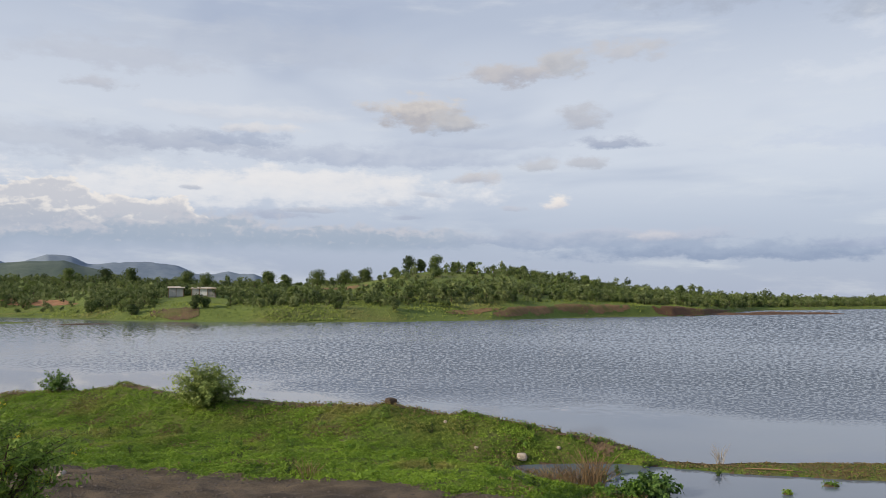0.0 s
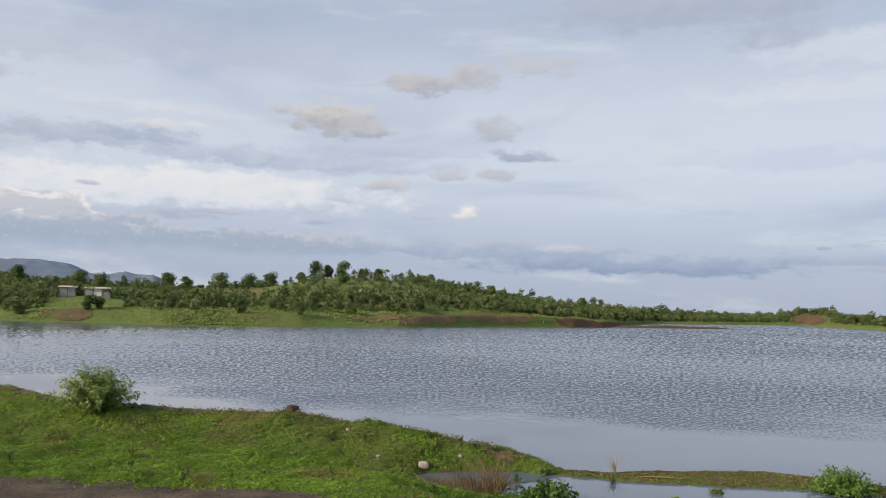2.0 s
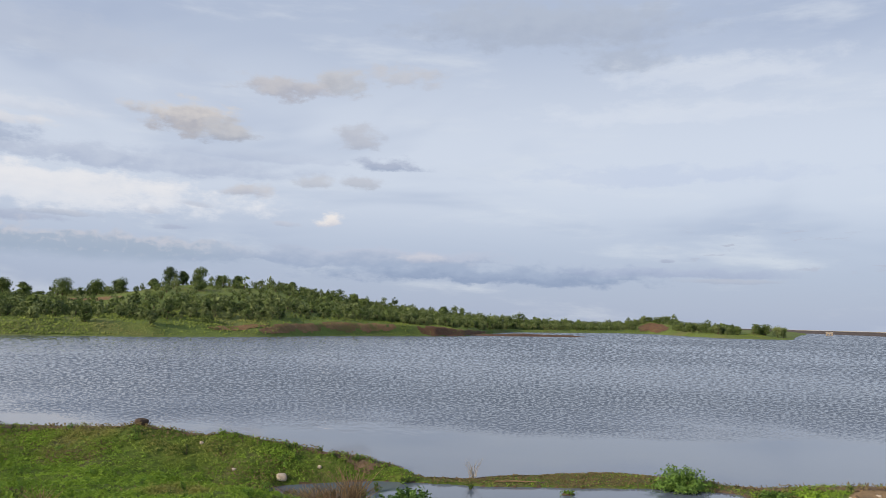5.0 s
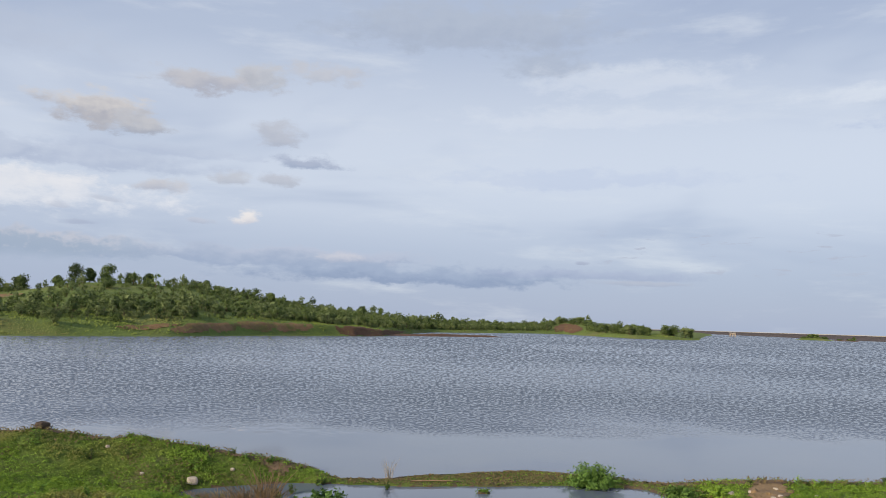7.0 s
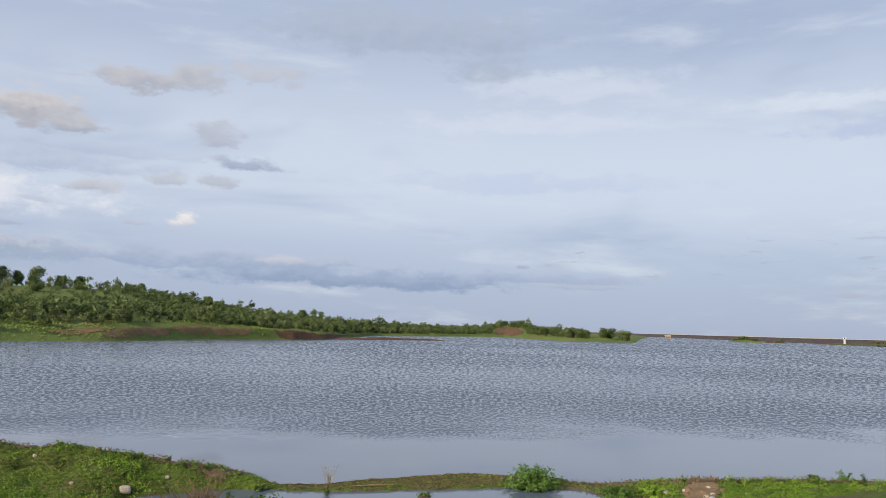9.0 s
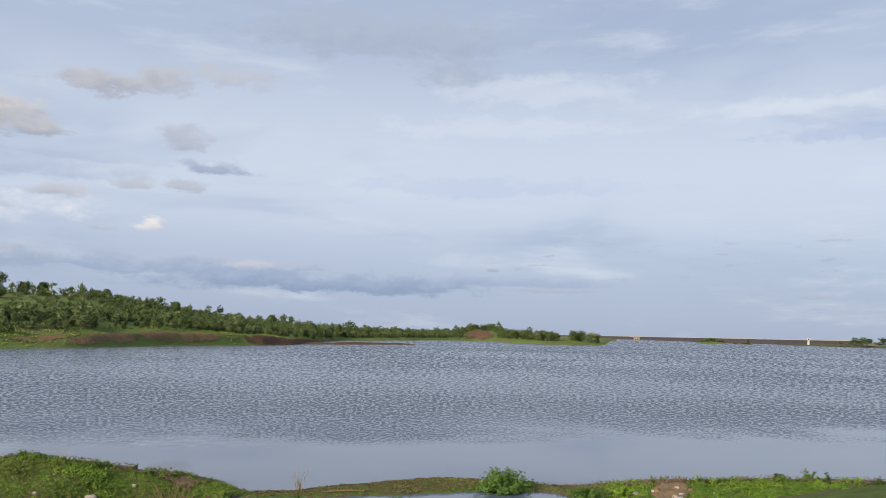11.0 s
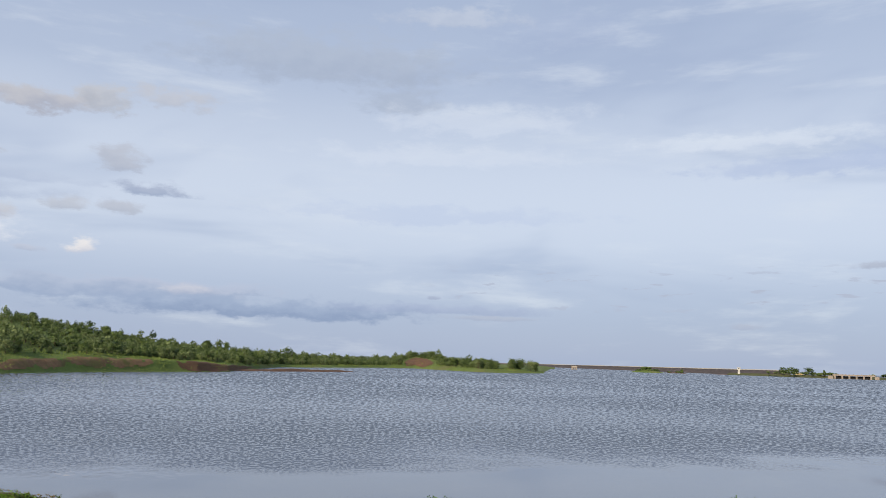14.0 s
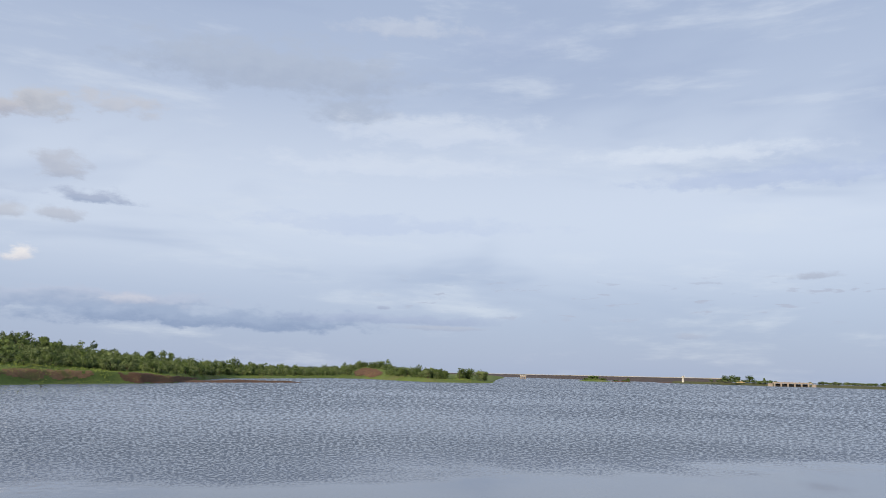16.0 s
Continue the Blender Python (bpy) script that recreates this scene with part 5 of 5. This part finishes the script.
spray("reed_clump", "bare thin reeds at the water's edge", "reeds", 8.35, 23.75, 22, 0.66, 0.42, M_reed, 1, 0.006, 0.10)
spray("dry_grass_clump", "dry brown grass clump drooping over the pond", "dry grass", 3.60, 20.95, 130, 1.1, 0.75, L_dry_tall, 2, 0.006, 0.50)
spray("dry_grass_clump", "dark dead stalks leaning over the pond", "dry grass", 4.0, 20.8, 40, 1.25, 0.8, M_twig, 6, 0.012, 0.22)
spray("dry_grass_clump", "dry brown stalks beside the pond", "dry grass", 3.0, 21.3, 70, 0.6, 0.6, L_dry_tall, 3, 0.010, 0.4)
for i, (x, y, h) in enumerate([(2.35, 22.9, 0.28), (2.75, 22.5, 0.34), (2.6, 21.9, 0.3), (3.1, 22.1, 0.38), (3.35, 22.7, 0.25), (2.9, 21.3, 0.36), (3.5, 21.6, 0.45), (4.3, 21.9, 0.5), (2.3, 21.2, 0.25)]):
    spray("dry_grass_clump", "low tangle of dry brown grass in the marshy pond margin", "dry grass", x, y, 60, h, 0.42, L_dry_low if i % 3 else L_dry_tall, 20 + i, 0.007, 0.32)
    bush("weed_plant", "olive green weed in the marshy pond margin", "weed", x + 0.22, y - 0.18, h * 0.7, 0.3, 240, 0.035, L_weed if i % 2 else L_dark, 240 + i, group="weeds on the bank")
spray("dry_grass_clump", "dry brown stalks in the meadow", "dry grass", -3.1, 18.4, 40, 0.45, 0.3, L_dry, 4, 0.006, 0.25)
for i, (x, y) in enumerate([(6.0, 23.5), (6.2, 23.65), (5.0, 22.6), (7.84, 22.5), (4.5, 22.4)]):
    bush("water_weed", "dark weed tuft standing in the pond", "water weed", x, y, 0.20 + 0.05 * (i % 3), 0.17, 150, 0.035, L_dark, 70 + i, sunk=-0.06, group="weed tufts in the pond")
for i, (x, y, sz) in enumerate([(10.5, 21.35, 0.2), (8.9, 20.4, 0.10)]):
    clod = tagged(new("weed_clod"), "small weedy clod floating in the pond", "weed clod")
    v, f = leaf_quads(np.random.default_rng(80 + i).normal(0, 1, (260, 3)) * np.array([sz * 0.5, sz * 0.4, 0.03]) + np.array([0, 0, 0.06]), 0.03, None, r=rng)
    leaves = part("leaves", mesh_of("leaves", v, f, [L_weed]), clod)
    tagged(leaves, kind="stuff")
    part("earth", lump_mesh("earth", sz, sz * 0.6, 0.06, 5 + i, M_mud, 2), clod, "dark muddy lump of earth")
    clod.matrix_basis = pose(x, y, 0.0)


for i, (x, y, sx, sy, sz, mat, label) in enumerate([(2.42, 24.0, 0.16, 0.13, 0.11, M_stone, "pale block of stone beside the pond"), (-1.75, 26.85, 0.20, 0.15, 0.11, M_rock, "dark brown rock on the bund crest"),
                                                    (1.05, 24.1, 0.08, 0.06, 0.045, M_stone, "small white stone on the bund slope"), (0.1, 25.4, 0.06, 0.05, 0.05, M_stone, "small white stone on the bund slope"),
                                                    (3.6, 24.4, 0.06, 0.05, 0.05, M_stone, "small white stone on the bund slope"), (17.0, 18.2, 0.09, 0.07, 0.06, M_stone, "small white stone in the sandy gap"),
                                                    (17.3, 17.6, 0.12, 0.09, 0.08, M_sand, "sandy lump of earth on the bank"), (-8.6, 17.9, 0.10, 0.08, 0.06, M_stone, "small stone at the edge of the track")]):
    ob = tagged(new("stone", lump_mesh("stone", sx, sy, sz, i + 1, mat)), label, "stone")
    ob.matrix_basis = pose(x, y, float(near_z(x, y)) + sz * 0.75, 6 * i, 4, 37 * i)

# bare sandy scrape on the right of the bund
sx, sy = np.arange(15.8, 20.2, 0.12), np.arange(13.5, 19.6, 0.12)
X, Y = np.meshgrid(sx, sy, indexing="ij")
F = grid_faces(len(sx), len(sy))[:, ::-1]
keep = sand_free(X, Y).ravel()[F].max(1) < 0.75
used = np.unique(F[keep])
index = np.zeros(X.size, int)
index[used] = np.arange(len(used))
Z = near_z(X, Y) + 0.025 + 0.05 * (lumps(X, Y, 0.4, 131) - 0.5)
tagged(new("sand_patch", mesh_of("sand_patch", np.stack([X, Y, Z], 2).reshape(-1, 3)[used], index[F[keep]], [M_sand], True)), "bare sandy scrape in the green bank", "bare soil", kind="structure")

r = np.random.default_rng(61)
for i in range(14):
    x, y = r.uniform(16.6, 18.9), r.uniform(16.2, 18.4)
    k = r.uniform(0.04, 0.10)
    ob = tagged(new("earth_clod", lump_mesh("earth_clod", k, k * 0.8, k * 0.6, 20 + i, M_sand if i % 3 else M_stone, 2)), "clod of dry sandy earth on the bank" if i % 3 else "small pale stone on the sandy scrape", "clod" if i % 3 else "stone")
    ob.matrix_basis = pose(x, y, float(near_z(x, y)) + k * 0.35, 0, 0, 40 * i)

# dark pipe end below the sandy scrape
pipe = tagged(new("pipe"), "dark round pipe with a grey rim in the sand", "pipe")
v, f = tube([(0, 0, 0), (0, 0, 0.5), (0, 0, 1.0)], [0.10, 0.10, 0.10], 20)
part("barrel", mesh_of("barrel", v, f, [M_pipe], True), pipe)
v, f = tube([(0, 0, 0.98), (0, 0, 1.0), (0, 0, 1.03), (0, 0, 1.03), (0, 0, 0.98)], [0.10, 0.118, 0.118, 0.09, 0.088], 20)
part("rim", mesh_of("rim", v, f, [M_rim], True), pipe)
pipe.matrix_basis = pose(16.5, 15.9, float(near_z(16.5, 15.9)) - 0.03, 80, 0, -46)

# weathered pole lying along the strip
v, f = tube([(0, 0, 0), (0.65, 0.02, 0.01), (1.3, 0.0, 0.0)], [0.018, 0.021, 0.014], 8)
ob = tagged(new("driftwood_pole", mesh_of("driftwood_pole", v, f, [M_wood], True)), "weathered pole lying at the pond edge", "pole")
ob.matrix_basis = pose(8.8, 22.98, 0.11, 0, 0, -12.5)

# loose stones of the track
r = np.random.default_rng(41)
base = lump_mesh("pebble", 1, 1, 0.7, 3, M_pebble, 1)
bv = np.array([v.co[:] for v in base.vertices])
bf = np.array([list(p.vertices) for p in base.polygons])
pieces = []
for i in range(5000):
    x, y = r.uniform(-14, 3), r.uniform(13, 20)
    if road_inside(x, y) < 0.0:
        continue
    s = 0.009 + 0.03 * r.uniform() ** 4
    pieces.append((bv * s + np.array([x, y, float(near_z(x, y)) + 0.02]), bf))
v, f = joined(pieces)
tagged(new("loose_gravel", mesh_of("loose_gravel", v, f, [M_pebble])), "loose grey-brown stones on the track", "gravel", kind="stuff")

# young thorn tree close by on the slope below the viewer
thorn = tagged(new("thorn_tree"), "feathery green thorn tree with yellow flowers", "tree")
r = np.random.default_rng(51)
pieces, tips = [], []
for k in range(13):
    a, l, h = 2 * math.pi * (k + r.uniform(0, 0.6)) / 13, r.uniform(0.4, 0.95), r.uniform(1.0, 2.0)
    p2 = (math.cos(a) * l, math.sin(a) * l, h)
    pieces.append(tube([(0, 0, -0.1), (math.cos(a) * l * 0.35, math.sin(a) * l * 0.35, h * 0.55), p2], [0.03, 0.018, 0.006], 6))
    for j in range(14):
        t = r.uniform(0.35, 1.0)
        c = np.array([math.cos(a) * l * t ** 1.3, math.sin(a) * l * t ** 1.3, h * t])
        e = c + np.array([r.normal(0, 0.28), r.normal(0, 0.28), r.uniform(-0.05, 0.22)])
        pieces.append(tube([tuple(c), tuple((c + e) / 2 + np.array([0, 0, 0.03])), tuple(e)], [0.007, 0.005, 0.002], 4))
        tips.append((c, e))
v, f = joined(pieces)
part("branch_frame", mesh_of("branch_frame", v, f, [M_bark], True), thorn)
at, fl = [], []
for c, e in tips:
    n = 46
    t = r.uniform(0.1, 1.05, n)[:, None]
    at.append(c + (e - c) * t + r.normal(0, 0.05, (n, 3)))
    if r.uniform() < 0.16:
        fl.append(e + r.normal(0, 0.03, (14, 3)))
v, f = leaf_quads(np.concatenate(at), r.uniform(0.022, 0.05, len(tips) * 46), np.tile(np.array([[-0.3, -0.3, 0.8]]), (len(tips) * 46, 1)), 1.0, 0.4, r)
part("foliage", mesh_of("foliage", v, f, [L_thorn]), thorn)
v, f = leaf_quads(np.concatenate(fl), 0.014, None, r=r)
tagged(part("flowers", mesh_of("flowers", v, f, [L_flower]), thorn, "small yellow flowers"), "small yellow flowers", kind="stuff")
tx, ty = polar(-29.6, 9.0)
thorn.matrix_basis = pose(float(tx), float(ty), float(near_z(float(tx), float(ty)))) @ Matrix.Diagonal((0.82, 0.82, 0.80, 1))
